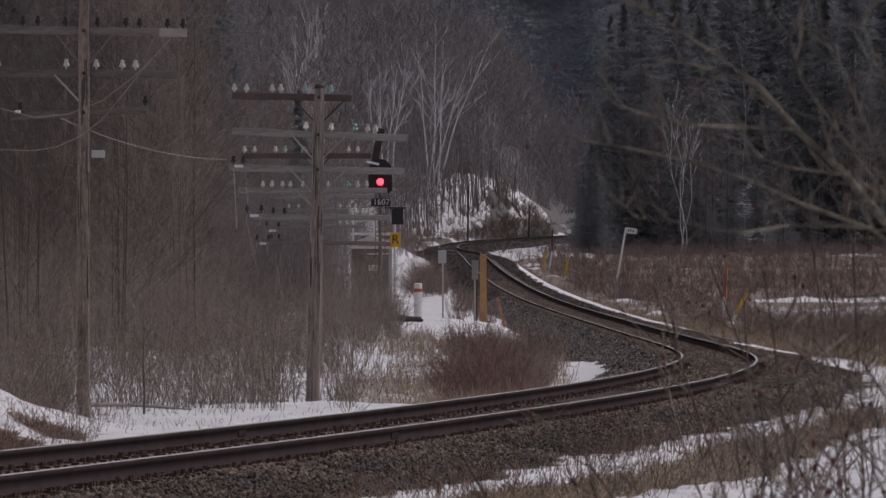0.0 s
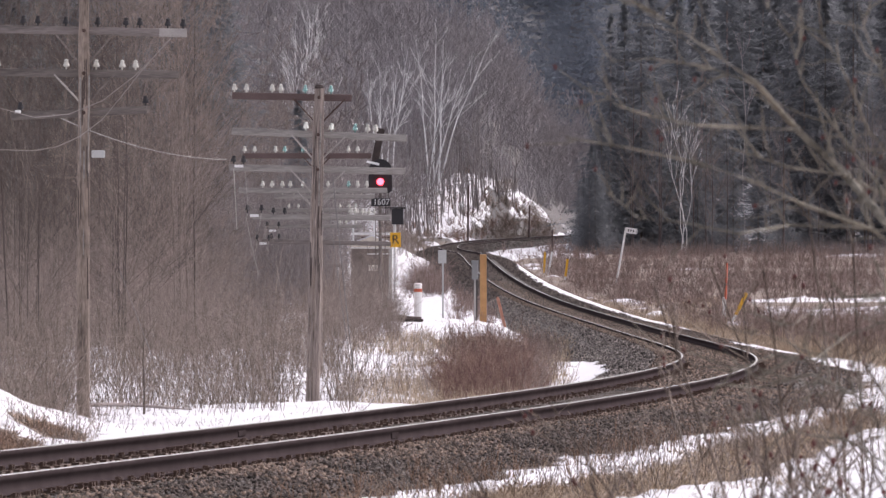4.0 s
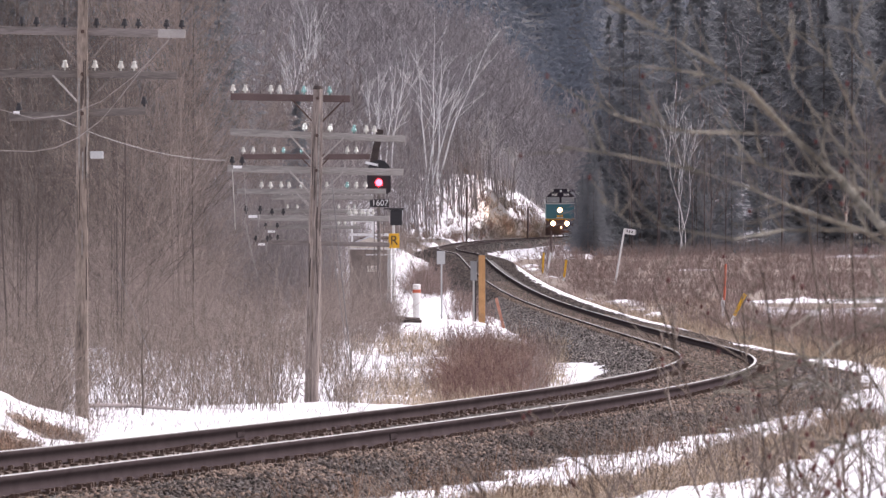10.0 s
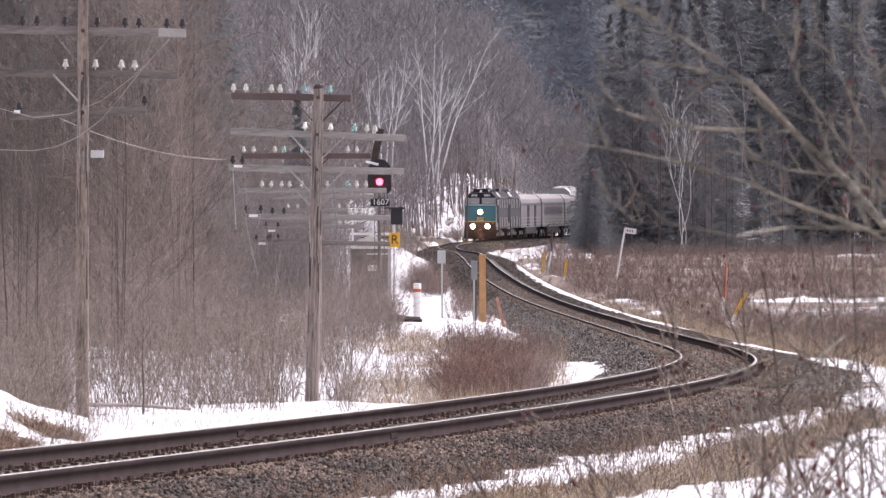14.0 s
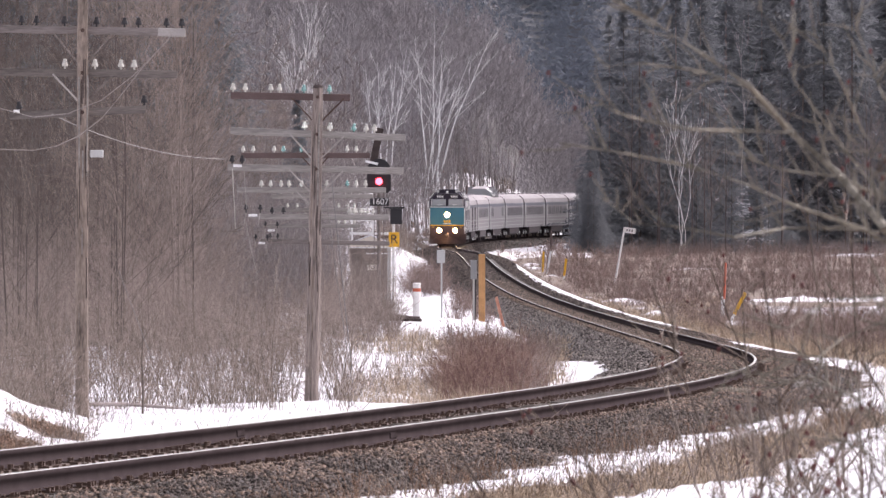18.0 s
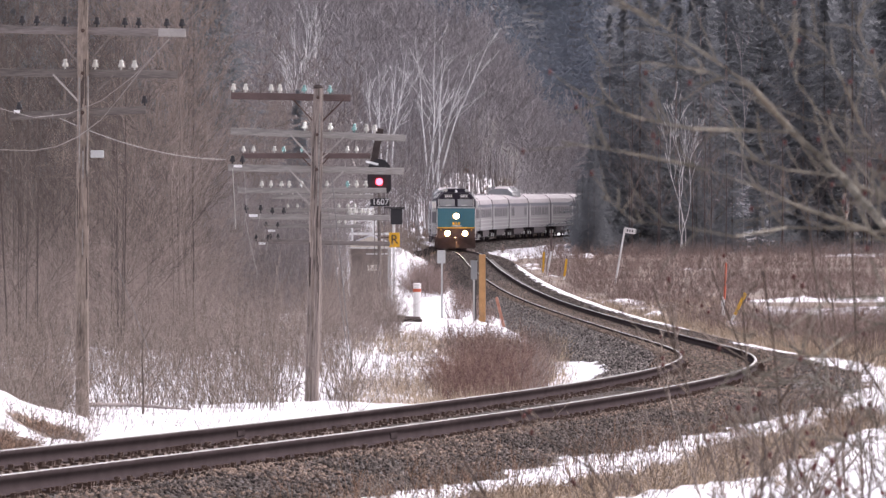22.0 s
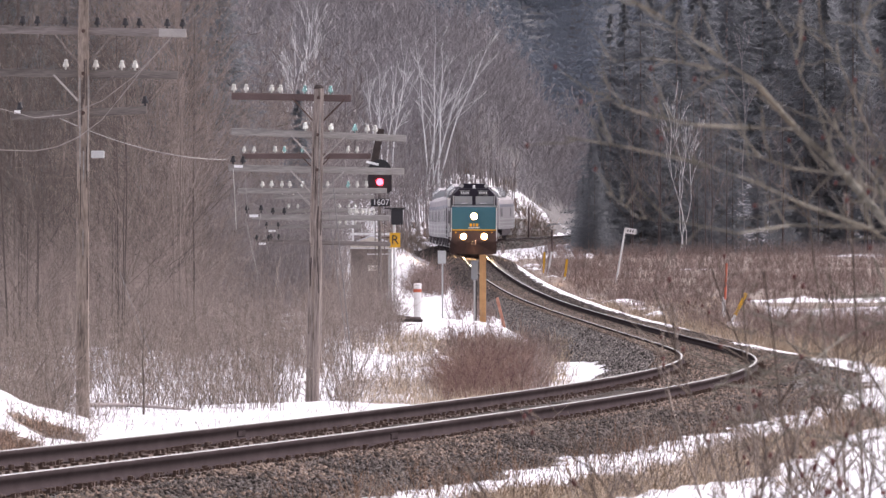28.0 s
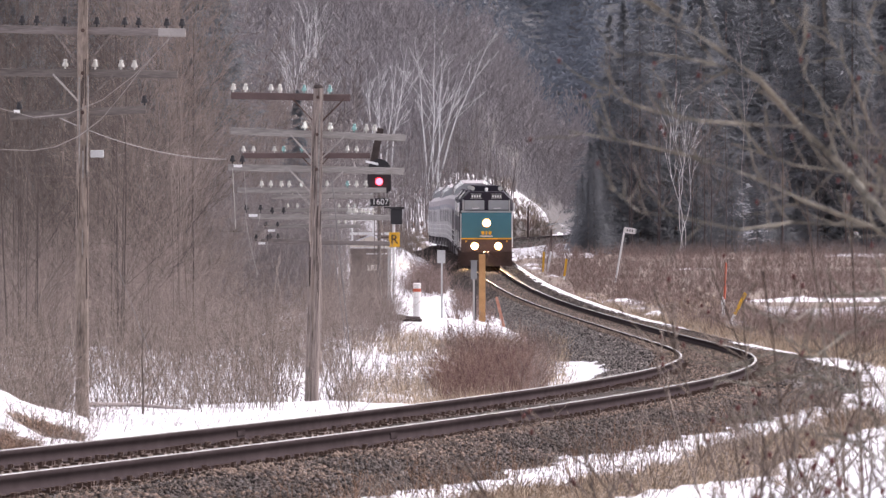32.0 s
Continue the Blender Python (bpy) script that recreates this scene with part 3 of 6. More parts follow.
quads = [tuple(p.vertices) for p in tie_me.polygons if len(p.vertices) == 4]
for k in range(int(640 / TIE_GAP)):
    u = -42 + k * TIE_GAP
    mt = track_frame(u, -0.262) @ pose(rt.uniform(-0.05, 0.05), rt.uniform(-0.02, 0.02), rt.uniform(-0.012, 0.006), 0, 0, rt.uniform(-1.2, 1.2))
    if k < 300:
        t = part("tie", tie_me, None, track, m=mt)
        pl = new("tie_plate", plate_me)
        pl.parent = t
    else:
        base = sum(len(q) for q in far_v)
        far_v.append(np.array([(mt @ Vector(c))[:] for c in ctr]))
        far_f += [tuple(i + base for i in q) for q in quads]
ob = part("far_ties", mesh_np("far_ties", np.concatenate(far_v), far_f, M_TIE), None, track)
ob["kind"] = "stuff"


def stones(name, pts, sizes, material, seed, label, plain=False):
    """Many angular stones in one mesh."""
    r = np.random.RandomState(seed)
    octa = np.array([[1, 0, 0], [-1, 0, 0], [0, 1, 0], [0, -1, 0], [0, 0, 1], [0, 0, -1]], float)
    tri = np.array([[0, 2, 4], [2, 1, 4], [1, 3, 4], [3, 0, 4], [2, 0, 5], [1, 2, 5], [3, 1, 5], [0, 3, 5]])
    if plain:
        octa = np.array([[1, 0.2, -0.5], [-0.8, 0.9, -0.5], [-0.6, -1, -0.4], [0.1, 0, 0.9]], float)
        tri = np.array([[0, 2, 1], [0, 1, 3], [1, 2, 3], [2, 0, 3]])
    k = len(octa)
    n = len(pts)
    ax = r.normal(size=(n, 3, 3))
    q = np.linalg.qr(ax)[0]
    shape = octa[None] * r.uniform(0.6, 1.25, (n, k, 1)) * np.array([1.0, 0.85, 0.7])
    v = np.einsum("nij,nkj->nki", q, shape) * sizes[:, None, None] + pts[:, None]
    f = (tri[None] + (np.arange(n) * k)[:, None, None]).reshape(-1, 3)
    ob = new(name, mesh_np(name, v.reshape(-1, 3), f, material))
    return tagged(ob, label, "ballast", kind="stuff")


rs = np.random.RandomState(8)


def scatter_bed(n, u0, u1, o0, o1):
    u, o = rs.uniform(u0, u1, n), rs.uniform(o0, o1, n)
    p = on_track(u, o)
    p[:, 2] = ground_z(p[:, 0], p[:, 1])
    return p


P1 = np.concatenate([scatter_bed(60000, -42, 60, 1.3, 3.1), scatter_bed(3000, -42, 60, -2.4, -1.3), scatter_bed(16000, 60, 330, 1.2, 2.9), scatter_bed(46000, 90, 400, -3.6, -0.80)])
keep = snow_cover(P1[:, 0], P1[:, 1]) < 0.5
P1 = P1[keep]
P3 = np.concatenate([scatter_bed(14000, 330, 600, 1.2, 3.0), scatter_bed(14000, 400, 600, -3.4, -0.85)])
P3 = P3[snow_cover(P3[:, 0], P3[:, 1]) < 0.45]
stones("ballast", P3, rs.uniform(0.04, 0.085, len(P3)), M_FARSTONE, 12, "grey ballast shoulders further down the line", plain=True)
P4 = np.concatenate([scatter_bed(9000, -42, 60, 0.9, 1.9), scatter_bed(9000, -42, 60, 1.3, 3.0), scatter_bed(5000, 60, 300, 1.2, 2.9)])
P4 = P4[vnoise(P4[:, 0], P4[:, 1] / 4, 0.8, 31) > 0.05]
P5 = np.concatenate([scatter_bed(9000, 840, 1110, 0.9, 3.7), scatter_bed(5000, 600, 840, 0.9, 3.4), scatter_bed(4000, 600, 840, -3.4, -0.9), scatter_bed(9000, 480, 830, -0.68, 0.68), scatter_bed(4000, 830, 1110, -0.68, 0.68)])
P5 = P5[snow_cover(P5[:, 0], P5[:, 1]) < 0.45]
stones("ballast", P5, rs.uniform(0.05, 0.12, len(P5)), M_FARSTONE, 14, "dark ballast on the far curve", plain=True)
stones("ballast", P4, rs.uniform(0.018, 0.046, len(P4)), M_FINES, 13, "brown dirty stones lying among the grey ballast")
P6 = np.concatenate([scatter_bed(9000, 60, 260, -0.68, 0.68), scatter_bed(9000, 260, 480, -0.68, 0.68), scatter_bed(9000, 100, 480, -1.30, -0.80)])
P6[:, 2] += 0.02
stones("ballast", P6, rs.uniform(0.024, 0.050, len(P6)), M_FINES, 15, "brown dirty ballast filling the cribs on the bend", plain=True)
P2 = np.concatenate([scatter_bed(10000, -42, 60, 0.84, 1.62), scatter_bed(17000, -42, 60, -0.70, 0.70), scatter_bed(2500, -42, 60, -1.5, -0.84), scatter_bed(9000, 60, 330, 0.80, 1.5), scatter_bed(22000, 60, 330, -0.69, 0.69), scatter_bed(7000, 330, 600, -0.69, 0.69)])
stones("ballast", P2, rs.uniform(0.013, 0.030, len(P2)) * np.where(np.arange(len(P2)) < 29500, 1.0, 1.5), M_FINES, 10, "rust-stained ballast between and beside the rails", plain=True)
bend = (P1[:, 1] > 185) & (P1[:, 0] < np.interp(P1[:, 1], TY, TX))
stones("ballast", P1[~bend], 0.011 + 0.026 * rs.rand((~bend).sum()) ** 1.9, M_STONE, 9, "loose grey crushed-stone ballast beside the track")
stones("ballast", P1[bend], 0.018 + 0.040 * rs.rand(bend.sum()) ** 1.7, M_BENDSTONE, 16, "pale grey ballast heaped inside the bend", plain=True)

# ---- telegraph poles ----


def insulator(material, scale=1.0):
    """A pin insulator on its wooden peg."""
    return lathe([(0.014, -0.08), (0.014, 0.0), (0.047, -0.005), (0.049, 0.02), (0.038, 0.042), (0.036, 0.058), (0.024, 0.066), (0.030, 0.078), (0.028, 0.098), (0.014, 0.106)], 10, Matrix.Scale(scale, 4))


INS = {}
for key, m in (("w", M_INSW), ("a", M_INSA), ("c", M_INSC), ("k", M_BLACK)):
    me = bpy.data.meshes.new("insulator")
    b = insulator(m)
    b.to_mesh(me)
    b.free()
    me.materials.append(m)
    INS[key] = me
INS_LABEL = {"w": "white porcelain insulator", "a": "aqua glass insulator", "c": "clear glass insulator", "k": "dark insulator"}


def pole(x, y, z0, top, arms, radius=0.13, lean=0.0, label="weathered grey wooden telegraph pole with crossarms"):
    """arms: (height above the base, half lengths left and right, material, insulators as (across, kind), braces, tilt)."""
    p = thing("telegraph_pole", label, "telegraph pole", pose(x, y, z0, 0, lean, 0), group="poles of the telegraph line")
    n = 8
    r = random.Random(int(x * 31 + y))
    shaft_wood = M_WOODSHADE if y < 180 else M_WOODGREY
    pts = [(r.uniform(-0.012, 0.012), 0, -0.5 + (top + 0.5) * i / n) for i in range(n + 1)]
    b = tube(pts, [radius * (1 - 0.24 * i / n) for i in range(n)] + [radius * 0.66], 12)
    part("shaft", b, shaft_wood, p)
    for h, l, rr, material, ins, braces, tilt in arms:
        am = pose(0, radius * 0.8 + 0.045, h, 0, tilt, 0)
        arm = part("crossarm", box(l + rr, 0.095, 0.12, pose((rr - l) / 2, 0, 0), bevel=0.012), material, p, m=am)
        for k, (ix, kind) in enumerate(ins):
            part("insulator", INS[kind], None, arm, INS_LABEL[kind], pose(ix, 0, 0.105))
        if braces:
            for s in (-1, 1):
                part("brace", tube([(s * braces, -0.06, -0.02), (s * 0.06, -0.06, -braces * 0.95)], [0.017, 0.017], 4), M_IRON if material is M_WOODDARK else M_ARMDIM if material is M_ARMBROWN and s > 0 else M_BRACE, arm, "")
    for k in range(12):
        a = r.uniform(205, 335)
        h = r.uniform(0.2, 0.85) * top
        part("crack", box(0.010, 0.012, r.uniform(0.25, 0.9), pose(radius * (0.99 - 0.24 * h / top) * math.cos(radians(a)), radius * (0.99 - 0.24 * h / top) * math.sin(radians(a)), h, 0, r.uniform(-1.5, 1.5), a)), M_CRACK, p, "dark open crack in the wood")
    for h, *_ in arms:
        part("bolt", lathe([(0.030, 0.0), (0.030, 0.02), (0.012, 0.03), (0.012, 0.07)], 8, pose(0, -radius * 0.80, h, 90)), M_IRON, p, "rusty through-bolt and washer")
    for k in range(9):
        a = r.uniform(200, 340)
        part("splinter", box(0.012, 0.02, r.uniform(0.5, 1.6), pose(radius * 0.86 * math.cos(radians(a)), radius * 0.86 * math.sin(radians(a)), r.uniform(0.3, 0.8 * top), 0, r.uniform(-0.8, 0.8), a)), M_WOODPALE if k % 2 else M_WOODSHADE, p, "split strip of pole wood")
    part("pole_cap", lathe([(radius * 0.68, 0), (radius * 0.70, 0.03), (radius * 0.45, 0.07)], 10, pose(0, 0, top - 0.01)), M_CRACK, p, "dark rotted pole top")
    return p

PALE, DARK = M_WOODPALE, M_WOODDARK
P_NEAR = pole(-5.41, 168.4, -0.28, 6.4, [
    (5.79, 1.55, 1.53, M_ARMDIM, [(i, "k") for i in (-0.92, -0.70, -0.28, 0.20, 0.62, 0.83, 1.25, 1.48)], 0, 1.0),
    (5.15, 1.5, 1.42, M_ARMBROWN, [(-1.3, "w"), (-0.27, "w"), (0.18, "w"), (0.57, "w"), (0.77, "w")], 0.45, 0.6),
    (4.56, 1.10, 0.95, M_ARMBROWN, [(-0.95, "k"), (0.93, "k")], 0, -3.0)], radius=0.105, lean=0.2,
    label="tall weathered telegraph pole with dark and white insulators")
part("arm_tip", box(0.42, 0.103, 0.128, pose(1.33, 0.129, 5.766, 0, 1.0, 0), bevel=0.01), M_BRACE, P_NEAR, "bleached bare end of the top crossarm")
part("tag", box(0.09, 0.02, 0.045, pose(-0.98, -0.24, 4.57)), M_WHITE, P_NEAR, "white enamel tag")
for s in (-1, 1):
    part("brace", tube([(s * 0.45, 0.06, 5.76), (s * 0.07, 0.02, 5.30)], [0.013, 0.013], 4), M_ARMDIM, P_NEAR)
part("junction_box", box(0.20, 0.14, 0.11, pose(0.22, -0.06, 3.94), bevel=0.01), M_PALE, P_NEAR, "small white junction box")
P_MAIN = pole(-2.24, 193.0, -0.48, 5.43, [
    (5.27, 1.50, 0.56, DARK, [(-1.46, "w"), (-1.25, "w"), (-0.81, "w"), (-0.66, "w"), (-0.24, "a"), (0.20, "a")], 0.45, 0.0),
    (4.63, 1.50, 1.52, PALE, [(-0.22, "c"), (0.22, "c"), (0.63, "a"), (0.84, "w"), (0.98, "w")], 0.46, 1.3),
    (4.03, 1.53, 1.50, PALE, [(-1.28, "k"), (-1.45, "k")], 0.46, 0.2)], radius=0.122, lean=1.1,
    label="cracked grey telegraph pole with three long crossarms")
part("tag", box(0.15, 0.02, 0.045, pose(-1.35, -0.27, 4.06)), M_WHITE, P_MAIN, "white enamel tag")
part("bracket", box(0.22, 0.05, 0.04, pose(0.95, -0.2, 4.16, 0, 12, 0)), M_WHITE, P_MAIN, "white porcelain bracket")
P_THIRD = pole(-2.78, 246.0, -0.70, 4.3, [
    (4.81, 1.62, 1.20, DARK, [(-1.58, "w"), (-1.36, "w"), (-0.90, "w"), (-0.70, "a"), (-0.30, "a"), (0.70, "w"), (0.90, "w")], 0.3, 0.0),
    (4.05, 1.72, 1.55, PALE, [(-1.18, "w"), (-0.98, "w"), (-0.75, "w"), (-0.58, "w"), (-0.30, "c"), (0.25, "w"), (0.70, "a"), (0.90, "w"), (1.1, "w")], 0.42, 0.0),
    (3.46, 1.42, 1.62, PALE, [(-0.95, "k"), (-0.7, "k"), (0.76, "w"), (0.85, "w"), (1.0, "w"), (1.15, "w")], 0.0, 0.4)], radius=0.14)
P_FOURTH = pole(-3.40, 300.0, -0.90, 4.4, [
    (4.25, 1.15, 1.55, PALE, [(-0.9, "w"), (-0.6, "w"), (0.82, "w"), (0.98, "w"), (1.2, "w")], 0.3, 0.0),
    (3.72, 0.75, 2.0, PALE, [(0.9, "w"), (1.1, "w"), (1.3, "w"), (1.55, "w")], 0.0, 0.5),
    (3.03, 1.45, 2.0, M_ARMDIM, [(-1.2, "k"), (-1.0, "k")], 0.0, 1.2)], radius=0.14)
pole(-4.05, 352.0, -0.95, 4.1, [
    (4.0, 1.5, 1.5, PALE, [(-0.8, "w"), (-0.5, "w"), (0.8, "w"), (1.1, "w"), (1.3, "c")], 0.3, 0.0),
    (3.5, 1.5, 1.5, PALE, [(0.8, "w"), (1.0, "w"), (1.3, "w")], 0.3, 0.0)], radius=0.14)

for owner, tx, tz in ((P_THIRD, -1.36, 3.50), (P_FOURTH, -1.16, 3.34), (P_FOURTH, -1.42, 3.00)):
    part("tag", box(0.19, 0.03, 0.060, pose(tx, -0.28, tz)), M_WHITE, owner, "white enamel tag")
    for dx in (-0.15, 0.16):
        part("insulator", INS["k"], None, owner, INS_LABEL["k"], pose(tx + dx, -0.26, tz + 0.13))
        part("strut", tube([(tx + dx, -0.26, tz + 0.10), (tx + dx - 0.05, -0.26, tz - 0.22)], [0.010, 0.008], 5), M_BRACE, owner)


def wire(a, b, sag, r=0.008, name="line_wire", label="thin grey sagging line wire", material=None):
    a, b = Vector(a), Vector(b)
    pts = [a.lerp(b, i / 16) - Vector((0, 0, 4 * sag * (i / 16) * (1 - i / 16))) for i in range(17)]
    me = bpy.data.meshes.new(name)
    bm = tube(pts, [r] * 17, 5)
    bm.to_mesh(me)
    bm.free()
    me.materials.append(material or M_WIRE)
    return tagged(new(name, me), label, "wire", "wires of the telegraph line")


wire((-5.85, 168.2, 4.25), (-3.72, 192.7, 3.72), 0.16, 0.0055)
slack = tagged(new("stay_wire", None), "slack grey stay wire looping past the pole", "wire", "wires of the telegraph line")
part("strand", tube([(-3.921, 163, 5.355), (-4.380, 163, 4.839), (-4.667, 163, 4.470), (-4.954, 163, 4.125), (-5.283, 163, 3.879), (-5.611, 163, 3.731), (-5.939, 163, 3.674), (-6.431, 163, 3.690), (-7.087, 163, 3.813)], [0.007] * 9, 5), M_OLDWIRE, slack)
part("strand", tube([(-3.970, 163.2, 5.290), (-4.495, 163.2, 4.757), (-4.954, 163.2, 4.404), (-5.447, 163.2, 4.207), (-5.939, 163.2, 4.158), (-6.431, 163.2, 4.289), (-6.923, 163.2, 4.429)], [0.006] * 7, 5), M_OLDWIRE, slack)
wire((-3.60, 192.7, 3.55), (-3.55, 192.9, 2.52), 0.0, 0.006, "drop_wire", "thin white drop wire hanging from a crossarm", M_INSW)
wire((-3.40, 192.7, 3.50), (-3.36, 193.0, 2.86), 0.0, 0.006, "drop_wire", "thin white drop wire hanging from a crossarm", M_BRACE)
wire((-4.85, 168.4, 1.9), (-4.45, 172.0, 0.55), 0.0, 0.0035, "guy_wire", "thin guy wire running down into the brush")
wire((-1.98, 193.0, 3.0), (-1.55, 195.0, -0.2), 0.12, 0.006, "guy_wire", "thin guy wire running down into the brush")

wire((-1.90, 192.7, 3.42), (-1.55, 192.9, 0.1), 0.03, 0.009, "drop_cable", "dark cable hanging down beside the pole")
wire((-4.30, 245.8, 2.66), (-4.05, 245.9, 1.5), 0.05, 0.008, "drop_wire", "thin grey drop wire hanging from a crossarm", M_BRACE)

# thin dark line across the snow, built from two low beams
timber = thing("dark_ledge", "dark low ledge lying in the snow", "timber", pose(-1.75, 386.0, float(ground_z(-1.75, 386.0)) + 0.22, 0, 0.6, 2))
part("beam", tube([(-0.95, 0, -0.02), (-0.4, 0, 0.03), (0.3, 0.05, 0.02), (1.05, 0, -0.05)], [0.05, 0.12, 0.13, 0.05], 8), M_CRACK, timber)
part("beam", box(1.5, 0.2, 0.12, pose(0.25, 0.3, 0.05, 0, 3, 4), bevel=0.02), M_WOODDARK, timber)
stem = thing("sapling", "thin dark leafless sapling standing in the snow", "sapling", pose(-4.59, 172.0, float(surface_z(-4.59, 172.0)) - 0.1))
part("trunk", tube([(0, 0, 0), (0.01, 0, 0.5), (-0.01, 0, 0.95), (0.01, 0, 1.45)], [0.018, 0.016, 0.012, 0.007], 6), M_SAPLING, stem)
for k in range(7):
    part("twig", tube([(0, 0, 0.45 + 0.13 * k), ((0.16 - 0.3 * (k % 2)) * (1.3 - 0.1 * k), 0.03, 0.62 + 0.14 * k), ((0.24 - 0.46 * (k % 2)) * (1.3 - 0.1 * k), 0.05, 0.82 + 0.13 * k)], [0.008, 0.006, 0.003], 4), M_SAPLING, stem)
# fishplates where rails meet, a stone and a stick beside them
for u, s in ((-2.4, 0.7525), (-2.4, -0.7525)):
    for side in (-0.022, 0.022):
        part("fishplate", box(0.02, 0.62, 0.065, bevel=0.008), M_RAIL, track, "bolted rust-brown fishplate", track_frame(u, -0.085) @ pose(s + side * 0.6, 0, 0))
st_bm = bmesh.new()
bmesh.ops.create_icosphere(st_bm, subdivisions=2, radius=0.07, matrix=Matrix.Diagonal((1.1, 1.3, 0.7, 1)))
st_me = bpy.data.meshes.new("stone")
st_bm.to_mesh(st_me)
st_bm.free()
st_me.materials.append(M_CRACK)
rock = tagged(new("stone", st_me), "dark lump of stone lying beside the rail", "stone")
rock.location = Vector(on_track(12.7, -1.05, -0.12))
twig_stub = thing("stick", "short dead stalk standing in the snow", "stick", pose(-3.25, 150.0, -0.35))
part("stalk", tube([(0, 0, -0.1), (0.01, 0, 0.2), (-0.05, 0, 0.32)], [0.014, 0.012, 0.006], 5), M_SAPLING, twig_stub)

# ---- signals, shelter and markers beside the line ----


def text_on(word, size, material, parent, m, name="lettering"):
    cu = bpy.data.curves.new(name, "FONT")
    cu.body, cu.size, cu.extrude = word, size, 0.006
    cu.align_x, cu.align_y = "CENTER", "CENTER"
    ob = bpy.data.objects.new(name, cu)
    scene.collection.objects.link(ob)
    me = bpy.data.meshes.new_from_object(ob.evaluated_get(bpy.context.evaluated_depsgraph_get()))
    bpy.data.objects.remove(ob)
    me.materials.clear()
    me.materials.append(material)
    return part(name, me, None, parent, m=m)


SY, SZ = 400.0, -0.96
signal = thing("block_signal", "lineside searchlight signal showing red above a number plate", "railway signal", pose(-2.25, SY, SZ))
part("mast", tube([(0, 0.16, -0.3), (0, 0.16, 5.2)], [0.07, 0.06], 10), M_ARMDIM, signal)
shield = [(0.42 * math.cos(a), 0.42 * math.sin(a) + 0.28) for a in [math.pi * i / 12 for i in range(13)]] + [(-0.42, -0.42), (-0.30, -0.52), (0.30, -0.52), (0.42, -0.42)]
part("background_plate", extrude_outline(shield, 0.03, pose(0.0, 0, 5.20)), M_BLACK, signal, "black round-topped background plate")
part("lamp_housing", lathe([(0.18, 0.0), (0.19, 0.08), (0.12, 0.3)], 14, pose(0, -0.02, 5.09, -90)), M_BLACK, signal)
part("lens", lathe([(0.02, 0.05), (0.10, 0.03), (0.125, 0.0)], 16, pose(0, -0.06, 5.09, 90)), M_LAMPRED, signal, "glowing red lens")
hood = bmesh.new()
arc = [math.pi * (i / 10) for i in range(11)]
hv = [[hood.verts.new((0.19 * math.cos(a), -d, 5.09 + 0.19 * math.sin(a))) for a in arc] for d in (0.05, 0.32)]
for i in range(10):
    hood.faces.new((hv[0][i], hv[0][i + 1], hv[1][i + 1], hv[1][i]))
bmesh.ops.solidify(hood, geom=hood.faces[:], thickness=0.01)
part("hood", hood, M_BLACK, signal)
plate = part("number_plate", box(0.68, 0.03, 0.28, pose(0.02, -0.02, 4.36), bevel=0.008), M_BLACK, signal, "black number plate")
text_on("1607", 0.30, M_WHITE, plate, pose(0.04, -0.045, 4.36, 90))
part("bracket", box(0.26, 0.20, 1.45, pose(-0.10, 0.12, 6.28, 0, 11, 0), bevel=0.03), M_CRACK, signal, "dark slanting timber bracket")
for k in range(14):
    part("ladder_rung", box(0.34, 0.02, 0.02, pose(0, 0.30, 0.4 + k * 0.32)), M_ARMDIM, signal)
for s in (-0.17, 0.17):
    part("ladder_rail", box(0.03, 0.03, 4.9, pose(s, 0.30, 2.5)), M_ARMDIM, signal)

marker = thing("repeater_mast", "white mast carrying a dark lamp unit and a yellow plate", "railway signal", pose(-1.73, SY - 0.5, SZ))
part("mast", tube([(0, 0, -0.3), (0, 0, 4.1)], [0.055, 0.05], 10), M_WHITE, marker)
unit = part("lamp_unit", box(0.42, 0.30, 0.54, pose(0.10, -0.05, 3.84), bevel=0.03), M_BLACK, marker, "dark lamp unit facing away")
part("visor", box(0.50, 0.34, 0.03, pose(0.10, -0.05, 4.12)), M_BLACK, unit)
part("bracket", box(0.75, 0.05, 0.04, pose(0.02, 0.0, 4.16)), M_BLACK, marker)
rp = part("plate", box(0.38, 0.025, 0.52, pose(0.02, -0.08, 3.02), bevel=0.01), M_YELLOW, marker, "yellow plate with a black letter")
text_on("R", 0.46, M_BLACK, rp, pose(0.02, -0.10, 3.02, 90))

shelter = thing("signal_shelter", "weathered brown signal shelter with a cream gable and white trim", "equipment shelter", pose(-2.56, SY + 2.0, SZ))
part("body", box(1.40, 1.8, 2.72, pose(0, 0, 1.36), bevel=0.02), M_SHELTER, shelter)
gable = [(-0.74, 2.72), (0.74, 2.72), (0.74, 2.86), (0.0, 3.15), (-0.74, 2.86)]
part("roof", extrude_outline(gable, 2.0), M_CREAM, shelter, "cream gable and roof")
part("roof_snow", extrude_outline([(-0.80, 2.85), (0, 3.155), (0.80, 2.85), (0.80, 2.885), (0, 3.20), (-0.80, 2.885)], 2.06), M_SNOW, shelter, "thin snow lying on the roof")
part("door", box(0.85, 0.05, 2.1, pose(-0.1, -0.93, 1.15), bevel=0.01), M_SHELTER, shelter)
part("door_handle", box(0.04, 0.06, 0.18, pose(0.22, -0.98, 1.2)), M_BLACK, shelter)
part("vent", box(0.34, 0.04, 0.2, pose(0.05, -0.97, 2.02)), M_CREAM, shelter, "pale vent plate")
